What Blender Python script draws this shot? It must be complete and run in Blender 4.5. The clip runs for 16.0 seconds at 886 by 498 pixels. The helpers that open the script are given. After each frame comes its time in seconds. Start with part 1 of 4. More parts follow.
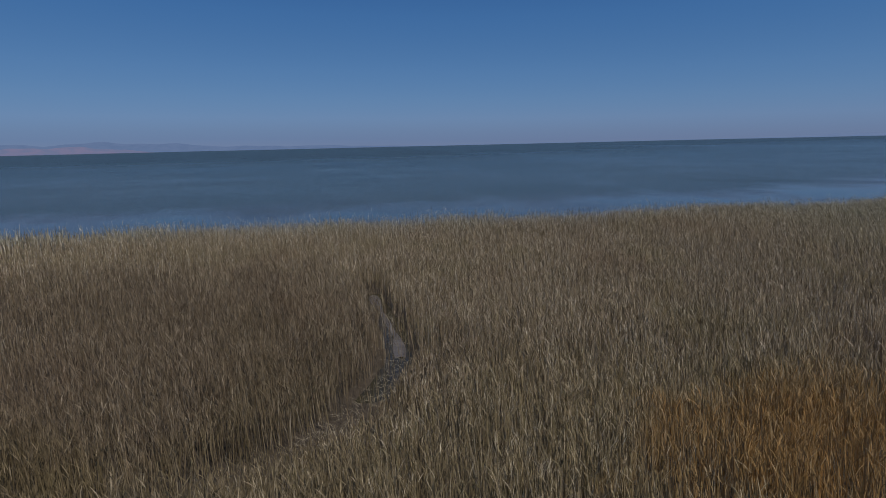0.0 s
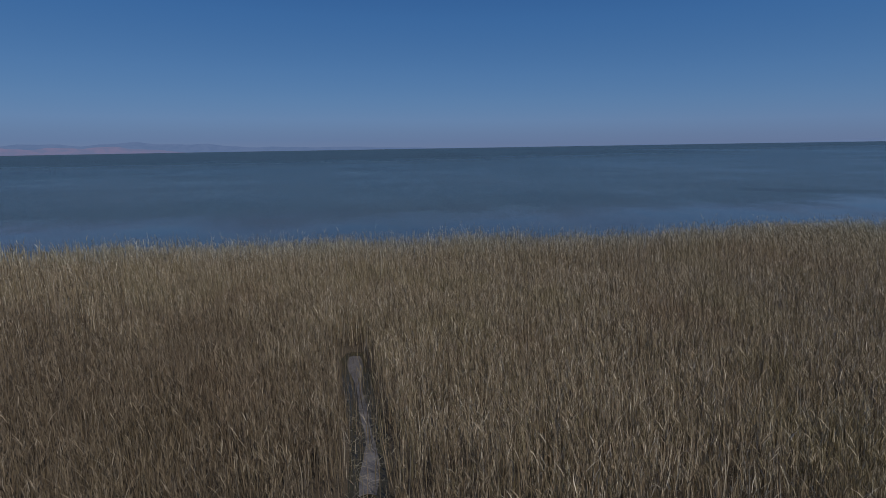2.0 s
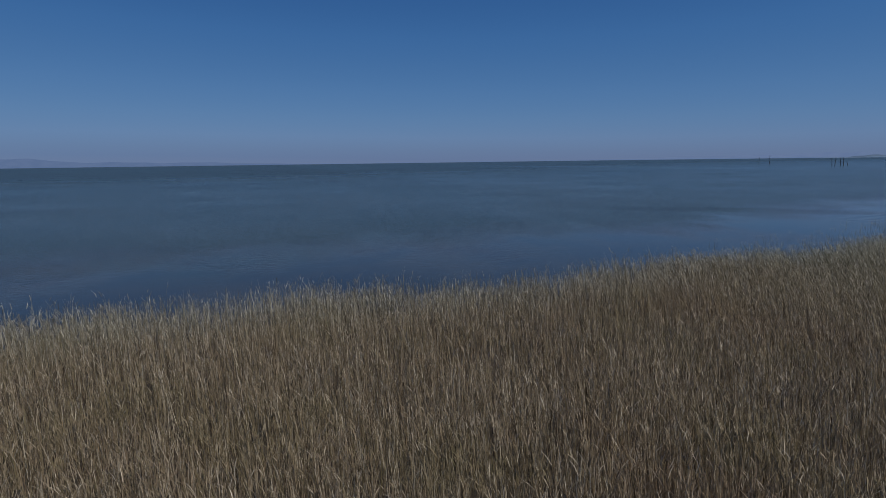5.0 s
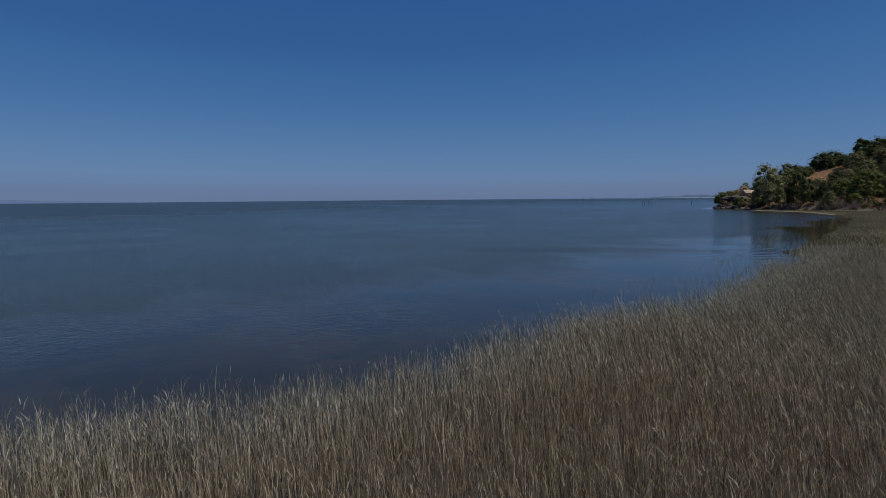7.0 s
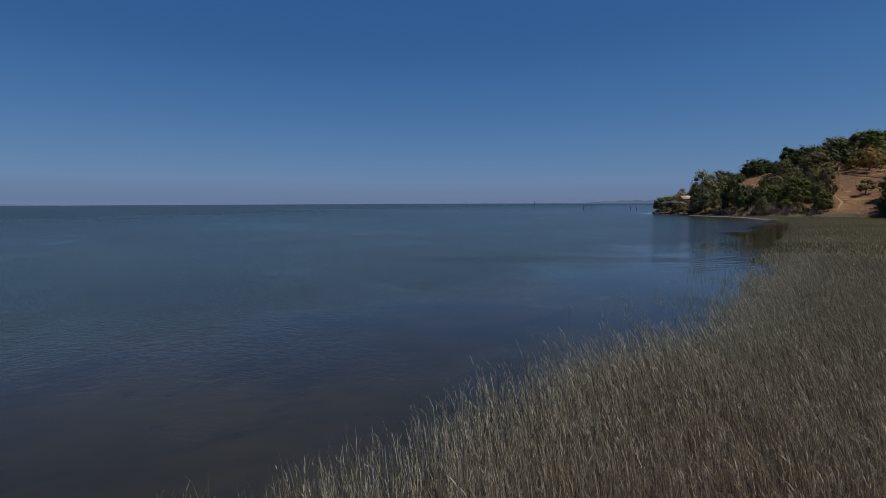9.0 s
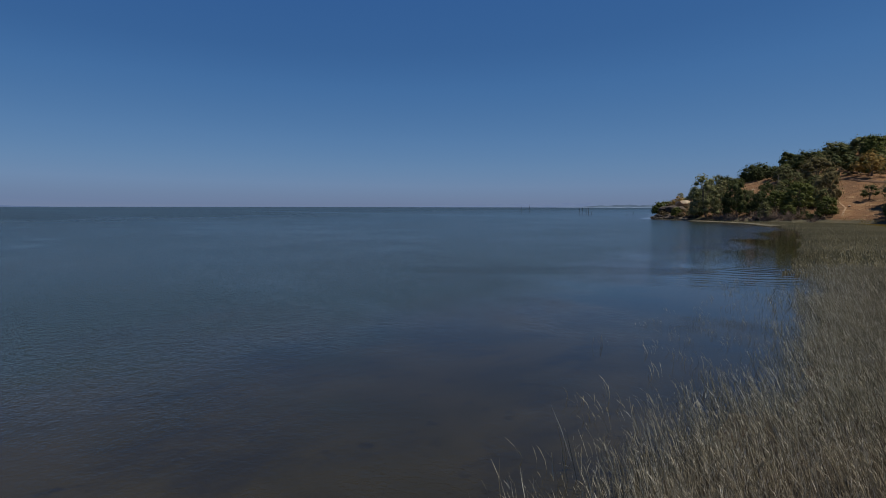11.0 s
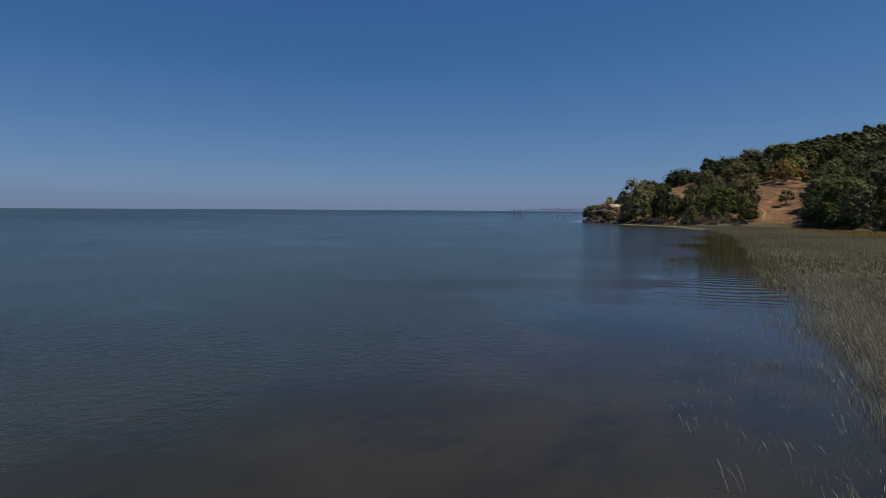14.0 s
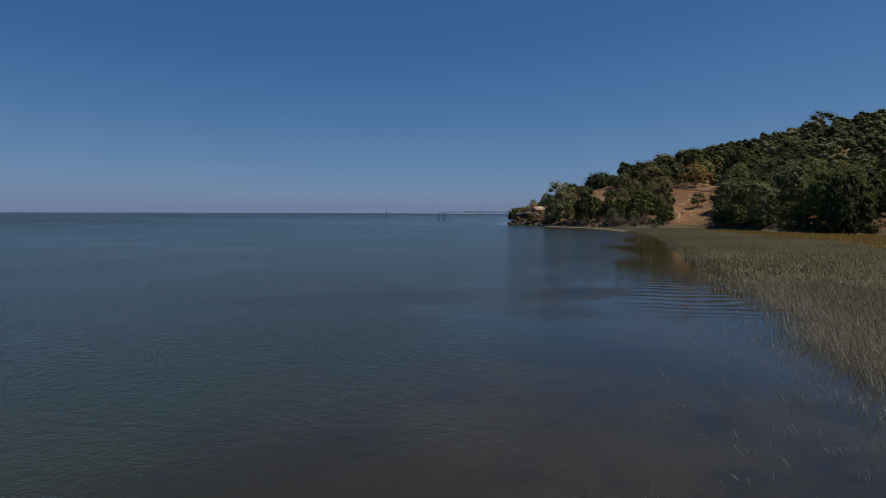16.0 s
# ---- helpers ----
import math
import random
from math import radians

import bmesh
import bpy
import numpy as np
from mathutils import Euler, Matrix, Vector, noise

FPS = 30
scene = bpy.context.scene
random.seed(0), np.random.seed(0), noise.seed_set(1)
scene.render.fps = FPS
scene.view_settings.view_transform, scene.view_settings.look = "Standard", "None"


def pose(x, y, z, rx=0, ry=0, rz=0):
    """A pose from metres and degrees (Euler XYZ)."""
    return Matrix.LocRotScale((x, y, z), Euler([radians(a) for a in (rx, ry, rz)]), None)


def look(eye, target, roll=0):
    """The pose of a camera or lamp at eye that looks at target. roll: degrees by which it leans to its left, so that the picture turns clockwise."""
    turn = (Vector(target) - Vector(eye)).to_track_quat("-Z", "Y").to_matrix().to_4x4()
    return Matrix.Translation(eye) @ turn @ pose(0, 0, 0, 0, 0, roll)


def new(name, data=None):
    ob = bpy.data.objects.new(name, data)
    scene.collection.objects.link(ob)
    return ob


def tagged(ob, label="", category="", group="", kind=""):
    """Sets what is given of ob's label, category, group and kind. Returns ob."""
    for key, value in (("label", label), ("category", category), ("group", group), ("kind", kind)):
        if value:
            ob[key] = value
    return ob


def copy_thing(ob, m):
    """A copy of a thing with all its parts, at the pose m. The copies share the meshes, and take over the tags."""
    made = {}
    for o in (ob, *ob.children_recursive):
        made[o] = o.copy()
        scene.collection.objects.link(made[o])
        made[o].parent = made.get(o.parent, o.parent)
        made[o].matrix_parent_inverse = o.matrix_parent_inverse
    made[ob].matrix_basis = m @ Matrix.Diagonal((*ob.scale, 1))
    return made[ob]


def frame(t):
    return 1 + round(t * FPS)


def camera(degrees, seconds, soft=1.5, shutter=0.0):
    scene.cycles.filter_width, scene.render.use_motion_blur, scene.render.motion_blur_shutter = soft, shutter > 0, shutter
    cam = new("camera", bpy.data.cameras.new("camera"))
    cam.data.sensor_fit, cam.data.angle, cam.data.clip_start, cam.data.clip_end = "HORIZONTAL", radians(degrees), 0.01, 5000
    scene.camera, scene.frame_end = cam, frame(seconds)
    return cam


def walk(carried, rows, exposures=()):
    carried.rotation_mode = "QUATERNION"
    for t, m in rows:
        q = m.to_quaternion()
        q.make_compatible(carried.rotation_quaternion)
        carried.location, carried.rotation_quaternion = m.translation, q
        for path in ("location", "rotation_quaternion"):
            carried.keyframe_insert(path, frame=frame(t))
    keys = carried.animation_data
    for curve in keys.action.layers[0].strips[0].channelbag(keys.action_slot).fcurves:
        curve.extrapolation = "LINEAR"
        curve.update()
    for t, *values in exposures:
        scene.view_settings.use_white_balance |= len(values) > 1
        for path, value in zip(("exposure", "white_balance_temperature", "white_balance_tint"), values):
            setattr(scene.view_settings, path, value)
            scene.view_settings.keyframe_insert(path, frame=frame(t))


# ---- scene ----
cam = camera(75.98, 16.0, soft=0.9)
PATH = (
    (0.0, pose(-3.967, -1.770, 8.722, 79.551, 1.310, -6.203)),
    (0.5, pose(-3.412, 0.392, 8.772, 79.643, 1.133, -3.725)),
    (1.0, pose(-2.938, 2.628, 8.859, 79.732, 0.981, -2.711)),
    (1.5, pose(-2.570, 4.804, 8.913, 79.748, 0.957, -2.204)),
    (2.0, pose(-2.242, 7.187, 8.968, 79.813, 0.934, -3.620)),
    (2.5, pose(-1.965, 9.487, 8.976, 79.746, 0.928, -8.498)),
    (3.0, pose(-1.681, 11.898, 9.011, 79.793, 0.960, -14.134)),
    (3.5, pose(-1.292, 14.223, 8.999, 79.852, 0.802, -15.521)),
    (4.0, pose(-0.731, 16.589, 8.993, 79.911, 0.693, -16.168)),
    (6.5, pose(3.463, 29.978, 9.154, 84.859, 0.304, -24.753)),
    (7.0, pose(4.461, 32.357, 9.114, 84.926, 0.466, -32.475)),
    (7.5, pose(5.544, 34.625, 9.100, 85.023, 0.521, -36.218)),
    (8.0, pose(6.731, 36.761, 9.098, 85.149, 0.410, -37.415)),
    (8.5, pose(8.055, 38.780, 9.103, 85.237, 0.301, -37.988)),
    (11.0, pose(15.491, 48.940, 9.055, 85.675, -0.119, -38.779)),
    (11.5, pose(16.877, 50.724, 9.026, 85.756, -0.109, -41.627)),
    (12.0, pose(18.258, 52.478, 9.001, 85.872, 0.110, -47.702)),
    (12.5, pose(19.639, 54.203, 8.984, 85.916, 0.375, -53.581)),
    (13.0, pose(21.004, 55.918, 8.973, 85.962, 0.526, -58.612)),
    (13.5, pose(22.352, 57.626, 8.973, 86.021, 0.362, -57.199)),
    (14.0, pose(23.690, 59.321, 8.985, 85.999, -0.366, -45.667)),
    (14.5, pose(25.028, 60.998, 9.002, 85.970, -0.785, -39.770)),
    (15.0, pose(26.360, 62.651, 9.019, 86.071, -0.725, -42.060)),
    (15.5, pose(27.661, 64.338, 9.018, 86.204, -0.531, -46.469)),
    (16.0, pose(28.938, 66.020, 8.998, 86.300, -0.190, -53.376)),
)
walk(cam, PATH, ((0, 0.33, 6650, 10), (2, 0.23, 6450, 10), (4, 0.22, 6450, 10), (7, 0.22, 6500, 10), (9, 0.28, 6700, 10), (12, 0.42, 7050, 10), (14, 0.44, 7150, 10), (16, 0.40, 7250, 10)))

# ---- sky and sun ----
SUN_BEARING, SUN_HEIGHT = 143.0, 61.0
world = bpy.data.worlds.new("world")
scene.world = world
world.use_nodes = True
nt = world.node_tree
sky = nt.nodes.new("ShaderNodeTexSky")
sky.sky_type = "NISHITA"
sky.sun_disc = False
sky.sun_elevation = radians(SUN_HEIGHT)
sky.sun_rotation = radians(SUN_BEARING)
sky.altitude = 0
sky.air_density, sky.dust_density, sky.ozone_density = 1.0, 0.0, 4.0
# clear dry air: deep blue above, a cool pale band along the horizon
parts, whole = nt.nodes.new("ShaderNodeSeparateColor"), nt.nodes.new("ShaderNodeCombineColor")
nt.links.new(sky.outputs[0], parts.inputs[0])
for i, (gain, power) in enumerate(((0.222, 0.86), (0.545, 0.605), (1.60, 0.345))):
    up, by = nt.nodes.new("ShaderNodeMath"), nt.nodes.new("ShaderNodeMath")
    up.operation, by.operation = "POWER", "MULTIPLY"
    up.inputs[1].default_value, by.inputs[1].default_value = power, gain
    nt.links.new(parts.outputs[i], up.inputs[0])
    nt.links.new(up.outputs[0], by.inputs[0])
    nt.links.new(by.outputs[0], whole.inputs[i])
# deeper blue overhead, and a dim violet haze low over the water
haze, reach, both = nt.nodes.new("ShaderNodeValToRGB"), nt.nodes.new("ShaderNodeMath"), nt.nodes.new("ShaderNodeMix")
reach.operation, reach.inputs[1].default_value = "MULTIPLY", 0.1
nt.links.new(parts.outputs[0], reach.inputs[0])
nt.links.new(reach.outputs[0], haze.inputs[0])
stops = ((0.17, (0.80, 0.90, 0.89)), (0.21, (0.92, 1.0, 0.97)), (0.26, (1.0, 1.03, 0.99)), (0.33, (1.07, 1.07, 1.03)),
         (0.45, (1.10, 1.08, 1.05)), (0.60, (1.07, 1.04, 1.05)), (0.74, (0.89, 0.90, 0.96)), (0.83, (0.79, 0.83, 0.93)))
while len(haze.color_ramp.elements) < len(stops):
    haze.color_ramp.elements.new(0.5)
for el, (p, c) in zip(haze.color_ramp.elements, stops):
    el.position, el.color = p, (*(v / 1.2 for v in c), 1)
both.data_type, both.blend_type, both.inputs[0].default_value = "RGBA", "MULTIPLY", 1.0
both.clamp_result = False
nt.links.new(whole.outputs[0], both.inputs[6])
nt.links.new(haze.outputs[0], both.inputs[7])
nt.links.new(both.outputs[2], nt.nodes["Background"].inputs[0])
nt.nodes["Background"].inputs[1].default_value = 0.12
sun = new("sun", bpy.data.lights.new("sun", "SUN"))
sun.data.energy, sun.data.angle, sun.data.color = 3.6, radians(0.53), (1.0, 0.95, 0.87)
_b, _h = radians(SUN_BEARING), radians(SUN_HEIGHT)
sun.matrix_world = look((100 * math.sin(_b) * math.cos(_h), 100 * math.cos(_b) * math.cos(_h), 100 * math.sin(_h)), (0, 0, 0))


# ---- materials ----
class Nodes:
    """A short way to write node materials."""

    def __init__(self, name):
        self.mat = bpy.data.materials.new(name)
        self.mat.use_nodes = True
        self.t = self.mat.node_tree
        self.bsdf = self.t.nodes["Principled BSDF"]

    def add(self, kind, **sockets):
        n = self.t.nodes.new("ShaderNode" + kind)
        for k, v in sockets.items():
            self.put(n, k, v)
        return n

    def put(self, n, key, v):
        s = n.inputs[key.replace("_", " ")]
        if isinstance(v, bpy.types.NodeSocket):
            self.t.links.new(v, s)
        else:
            s.default_value = v

    def place(self, stretch=(1, 1, 1)):
        g = self.add("NewGeometry")
        if stretch == (1, 1, 1):
            return g.outputs["Position"]
        m = self.add("Mapping", Vector=g.outputs["Position"])
        m.inputs["Scale"].default_value = stretch
        return m.outputs[0]

    def noise(self, scale, detail=4.0, rough=0.55, stretch=(1, 1, 1), vector=None):
        n = self.add("TexNoise", Vector=vector or self.place(stretch), Scale=scale, Detail=detail, Roughness=rough)
        return n.outputs["Fac"]

    def ramp(self, fac, *stops):
        r = self.add("ValToRGB", Fac=fac)
        e = r.color_ramp.elements
        while len(e) < len(stops):
            e.new(0.5)
        for el, (p, c) in zip(e, stops):
            el.position, el.color = p, (*c, 1) if len(c) == 3 else c
        return r.outputs[0]

    def step(self, v, lo, hi, a=0.0, b=1.0):
        n = self.add("MapRange", Value=v)
        n.interpolation_type = "SMOOTHSTEP"
        for k, x in zip(("From Min", "From Max", "To Min", "To Max"), (lo, hi, a, b)):
            n.inputs[k].default_value = x
        return n.outputs[0]

    def math(self, op, a, b=0.0, c=0.0):
        n = self.t.nodes.new("ShaderNodeMath")
        n.operation = op
        for s, v in zip(n.inputs, (a, b, c)):
            if isinstance(v, bpy.types.NodeSocket):
                self.t.links.new(v, s)
            else:
                s.default_value = v
        return n.outputs[0]

    def mix(self, fac, a, b, blend="MIX"):
        n = self.t.nodes.new("ShaderNodeMix")
        n.data_type, n.blend_type = "RGBA", blend
        for i, v in ((0, fac), (6, a), (7, b)):
            s = n.inputs[i]
            if isinstance(v, bpy.types.NodeSocket):
                self.t.links.new(v, s)
            else:
                s.default_value = (*v, 1) if isinstance(v, tuple) else v
        return n.outputs[2]

    def attribute(self, name):
        n = self.t.nodes.new("ShaderNodeAttribute")
        n.attribute_name = name
        return n.outputs["Fac"]

    def bump(self, height, strength=0.3, distance=0.1):
        n = self.add("Bump", Height=height, Strength=strength, Distance=distance)
        self.put(self.bsdf, "Normal", n.outputs[0])

    def thin(self, color, share):
        """Lets light through a thin dry leaf."""
        through_leaf, both = self.add("BsdfTranslucent"), self.t.nodes.new("ShaderNodeMixShader")
        self.put(through_leaf, "Color", color)
        both.inputs[0].default_value = share
        self.t.links.new(self.bsdf.outputs[0], both.inputs[1])
        self.t.links.new(through_leaf.outputs[0], both.inputs[2])
        self.t.links.new(both.outputs[0], self.t.nodes["Material Output"].inputs[0])

    def done(self, color, rough=0.8, **more):
        self.put(self.bsdf, "Base Color", (*color, 1) if isinstance(color, tuple) else color)
        self.put(self.bsdf, "Roughness", rough)
        for k, v in more.items():
            self.put(self.bsdf, k, v)
        return self.mat


def split(n):
    s = n.add("SeparateXYZ", Vector=n.place())
    return s.outputs[0], s.outputs[1], s.outputs[2]


def blob(n, x, y, cx, cy, rx, ry, wobble):
    """1 inside an uneven patch of the plan, 0 outside."""
    a = n.math("DIVIDE", n.math("SUBTRACT", x, cx), rx)
    b = n.math("DIVIDE", n.math("SUBTRACT", y, cy), ry)
    d = n.math("SQRT", n.math("ADD", n.math("MULTIPLY", a, a), n.math("MULTIPLY", b, b)))
    return n.step(n.math("ADD", d, wobble), 0.75, 1.35, 1.0, 0.0)


def mat_reed():
    n = Nodes("dry_reed")
    g = n.add("NewGeometry")
    one = g.outputs["Random Per Island"]
    c = n.ramp(one, (0.0, (0.06, 0.043, 0.025)), (0.22, (0.195, 0.148, 0.095)), (0.45, (0.305, 0.246, 0.168)), (0.62, (0.15, 0.127, 0.067)), (0.76, (0.27, 0.214, 0.144)), (0.9, (0.59, 0.525, 0.41)), (1.0, (0.20, 0.135, 0.08)))
    x, y, z = split(n)
    wob = n.math("MULTIPLY", n.math("SUBTRACT", n.noise(0.45, 3), 0.5), 1.6)
    # rusty and green patches of other marsh plants among the reeds
    c = n.mix(n.math("MULTIPLY", blob(n, x, y, 8.2, 9.2, 5.6, 4.2, wob), 0.65), c, n.mix(one, (0.34, 0.15, 0.035), (0.25, 0.14, 0.04)))
    c = n.mix(n.math("MULTIPLY", blob(n, x, y, -14.0, 9.0, 3.6, 4.6, wob), 0.55), c, n.mix(one, (0.122, 0.104, 0.024), (0.159, 0.104, 0.030)))
    c = n.mix(n.math("MULTIPLY", n.step(n.noise(0.16, 3), 0.52, 0.66), 0.28), c, n.mix(one, (0.155, 0.137, 0.058), (0.21, 0.175, 0.08)))
    c = n.mix(n.math("MULTIPLY", n.step(n.noise(0.11, 2, vector=n.place((1.3, 0.9, 0))), 0.54, 0.68), 0.35), c, n.mix(one, (0.15, 0.095, 0.058), (0.244, 0.165, 0.104)))
    c = n.mix(n.math("MULTIPLY", blob(n, x, y, -19.0, 18.0, 15.0, 17.0, wob), 0.66), c, n.mix(one, (0.07, 0.051, 0.034), (0.155, 0.115, 0.078)))
    c = n.mix(n.math("MULTIPLY", blob(n, x, y, 3.0, 10.0, 13.0, 6.0, wob), 0.2), c, n.mix(one, (0.17, 0.145, 0.05), (0.27, 0.22, 0.085)))
    # greyer, olive growth along the eastern shore
    c = n.mix(n.step(x, 20.0, 46.0, 0.0, 0.88), c, n.ramp(one, (0.0, (0.028, 0.025, 0.016)), (0.35, (0.135, 0.122, 0.082)), (0.65, (0.235, 0.213, 0.146)), (0.76, (0.085, 0.082, 0.05)), (0.9, (0.42, 0.39, 0.30)), (1.0, (0.66, 0.63, 0.51))))
    # weathered grey-green stalks stand along the water
    c = n.mix(n.step(n.attribute("inland"), 0.5, 10.0, 0.58, 0.0), c, n.ramp(one, (0.0, (0.08, 0.08, 0.056)), (0.4, (0.22, 0.217, 0.162)), (0.75, (0.36, 0.364, 0.30)), (1.0, (0.60, 0.62, 0.555))))
    n.thin(c, 0.25)
    return n.done(c, 0.72, Specular_IOR_Level=0.25)


def mat_tufts(name, a, b, c):
    n = Nodes(name)
    one = n.add("NewGeometry").outputs["Random Per Island"]
    col = n.mix(n.step(n.noise(0.03, 4), 0.4, 0.62), n.mix(one, a, b), n.mix(one, b, c))
    n.thin(col, 0.4)
    return n.done(col, 0.85, Specular_IOR_Level=0.2)


def mat_ground():
    """Marsh mud by the shore; dry golden grass, soil and litter on the hill."""
    n = Nodes("ground_soil")
    up = split(n)[2]
    mud = n.mix(n.noise(0.8, 6), (0.028, 0.022, 0.016), (0.075, 0.06, 0.045))
    thatch = n.ramp(n.noise(1.2, 7, 0.7), (0.3, (0.035, 0.031, 0.019)), (0.5, (0.075, 0.068, 0.042)), (0.7, (0.11, 0.099, 0.062)))
    mud = n.mix(n.step(split(n)[0], 78.0, 104.0, 0.0, 0.9), mud, thatch)
    grass = n.ramp(n.noise(0.09, 8, 0.65), (0.3, (0.125, 0.064, 0.030)), (0.5, (0.185, 0.10, 0.049)), (0.7, (0.24, 0.147, 0.078)))
    grass = n.mix(n.math("MULTIPLY", n.step(n.noise(0.06, 8, 0.7), 0.46, 0.58), 0.75), grass, (0.10, 0.056, 0.03))
    grass = n.mix(n.math("MULTIPLY", n.step(n.noise(0.16, 6, 0.7, stretch=(1, 1, 6)), 0.56, 0.66), 0.7), grass, (0.33, 0.23, 0.13))
    hillside = n.step(n.math("ADD", up, n.math("MULTIPLY", n.noise(0.15, 4), 2.0)), 2.4, 4.0)
    n.bump(n.noise(0.8, 8, 0.7), 0.8, 0.6)
    return n.done(n.mix(hillside, mud, grass), 0.9, Specular_IOR_Level=0.15)


def mat_water():
    n = Nodes("bay_water")
    deep, far = n.attribute("deep"), n.attribute("far")
    x, y, z = split(n)
    # ruffled open water breaks up into ragged calm tongues along the shore
    edge = n.math("ADD", n.math("MULTIPLY", n.math("SUBTRACT", n.noise(0.04, 5, 0.6, stretch=(1.5, 0.8, 1)), 0.5), 2.2), n.math("MULTIPLY", n.math("SUBTRACT", n.noise(0.3, 4, 0.6, stretch=(0.6, 1.4, 1)), 0.5), 0.5))
    # a gust patch lying on the calm band
    along = n.math("ADD", n.math("MULTIPLY", x, 0.76), n.math("MULTIPLY", y, -0.65))
    across = n.math("ADD", n.math("MULTIPLY", x, 0.65), n.math("MULTIPLY", y, 0.76))
    gust = blob(n, along, across, -5.5, 128.0, 23.0, 5.0, n.math("MULTIPLY", n.math("SUBTRACT", n.noise(0.12, 4), 0.5), 1.6))
    edge = n.math("MULTIPLY", edge, n.step(x, 55.0, 95.0, 1.0, 0.3))
    edge = n.math("SUBTRACT", edge, n.step(x, 55.0, 90.0, 0.0, 0.28))
    chop = n.step(n.math("ADD", n.attribute("chop"), edge), -0.25, 0.95)
    chop = n.math("MULTIPLY", chop, n.step(n.noise(0.02, 4, 0.6, stretch=(0.8, 1.3, 1)), 0.36, 0.6, 0.84, 1.0))
    chop = n.math("MINIMUM", n.math("ADD", chop, n.math("MULTIPLY", gust, 0.35)), 1.15)
    small = n.noise(4.6, 3, 0.6, stretch=(1.2, 0.9, 1))
    mid = n.noise(1.5, 3, 0.5, stretch=(1.25, 0.85, 1))
    h = n.math("ADD", n.math("MULTIPLY", small, 0.034), n.math("MULTIPLY", mid, 0.042))
    # a train of small rings spreading in the sheltered cove
    phase = n.math("ADD", n.math("MULTIPLY", x, 2.05), n.math("ADD", n.math("MULTIPLY", y, 1.15), n.math("MULTIPLY", n.noise(0.13, 3), 14.0)))
    rings = n.math("MULTIPLY", blob(n, x, y, 95.0, 80.5, 15.0, 7.0, n.math("MULTIPLY", n.math("SUBTRACT", n.noise(0.2, 2), 0.5), 1.2)), 0.06)
    h = n.math("ADD", h, n.math("MULTIPLY", n.math("SINE", phase), rings))
    b = n.add("Bump", Height=h, Strength=1.0, Distance=1.0)
    n.put(b, "Strength", n.math("ADD", n.math("MULTIPLY", chop, 2.3), 0.14))
    # the tilt of wavelets too small to be seen one by one
    tilt = n.add("TexNoise", Vector=n.place((1.2, 0.9, 1)), Scale=5.0, Detail=3.0)
    lean = n.add("SeparateColor", Color=tilt.outputs["Color"])
    much = n.math("MULTIPLY", chop, n.math("ADD", n.math("MULTIPLY", n.attribute("wide"), 0.7), 0.22))
    slope = n.add("CombineXYZ", X=n.math("MULTIPLY", n.math("SUBTRACT", lean.outputs[0], 0.5), much), Y=n.math("MULTIPLY", n.math("SUBTRACT", lean.outputs[1], 0.5), much), Z=1.0)
    unit = n.add("VectorMath", Vector=slope.outputs[0])
    unit.operation = "NORMALIZE"
    n.put(b, "Normal", unit.outputs[0])
    n.put(n.bsdf, "Normal", b.outputs[0])
    # drowned weed, silt and stones show through the shallows
    bed = n.mix(n.step(n.noise(0.09, 5, 0.6), 0.35, 0.65), (0.030, 0.026, 0.0145), (0.021, 0.0192, 0.011))
    bed = n.mix(n.math("MULTIPLY", n.step(n.noise(0.16, 6, 0.7, stretch=(0.7, 1.3, 1)), 0.48, 0.66), 0.6), bed, (0.014, 0.014, 0.0125))
    bed = n.mix(n.math("MULTIPLY", n.step(n.noise(0.75, 5, 0.65), 0.58, 0.7), 0.5), bed, (0.010, 0.010, 0.010))
    open_water = n.mix(n.step(n.noise(0.018, 4), 0.4, 0.62), (0.0185, 0.024, 0.0102), (0.0227, 0.0268, 0.0114))
    shallow = n.math("ADD", deep, n.math("MULTIPLY", n.math("SUBTRACT", n.noise(0.05, 5, 0.6), 0.5), 1.1))
    col = n.mix(n.step(shallow, 0.2, 0.8), bed, open_water)
    rough = n.math("ADD", n.math("MULTIPLY", chop, 0.15), n.math("ADD", n.math("MULTIPLY", far, 0.13), 0.04))
    return n.done(col, rough, IOR=1.33, Specular_IOR_Level=0.43)


def mat_leaf(name, dark, light, fleck):
    n = Nodes(name)
    one = n.add("NewGeometry").outputs["Random Per Island"]
    who = n.add("ObjectInfo").outputs["Random"]
    c = n.mix(n.math("ADD", n.math("MULTIPLY", one, 0.6), n.math("MULTIPLY", n.step(n.noise(0.5, 6, 0.65), 0.35, 0.65), 0.4)), dark, light)
    c = n.mix(n.step(one, 0.9, 0.97, 0.0, 0.5), c, fleck)
    c = n.mix(n.math("MULTIPLY", who, 0.5), c, n.mix(one, fleck, light))
    c = n.mix(n.math("MULTIPLY", n.step(n.noise(0.035, 3), 0.5, 0.64), 0.4), c, fleck)
    n.bump(n.noise(1.6, 6, 0.7), 0.6, 0.5)
    n.thin(c, 0.42)
    return n.done(c, 0.75, Specular_IOR_Level=0.15)


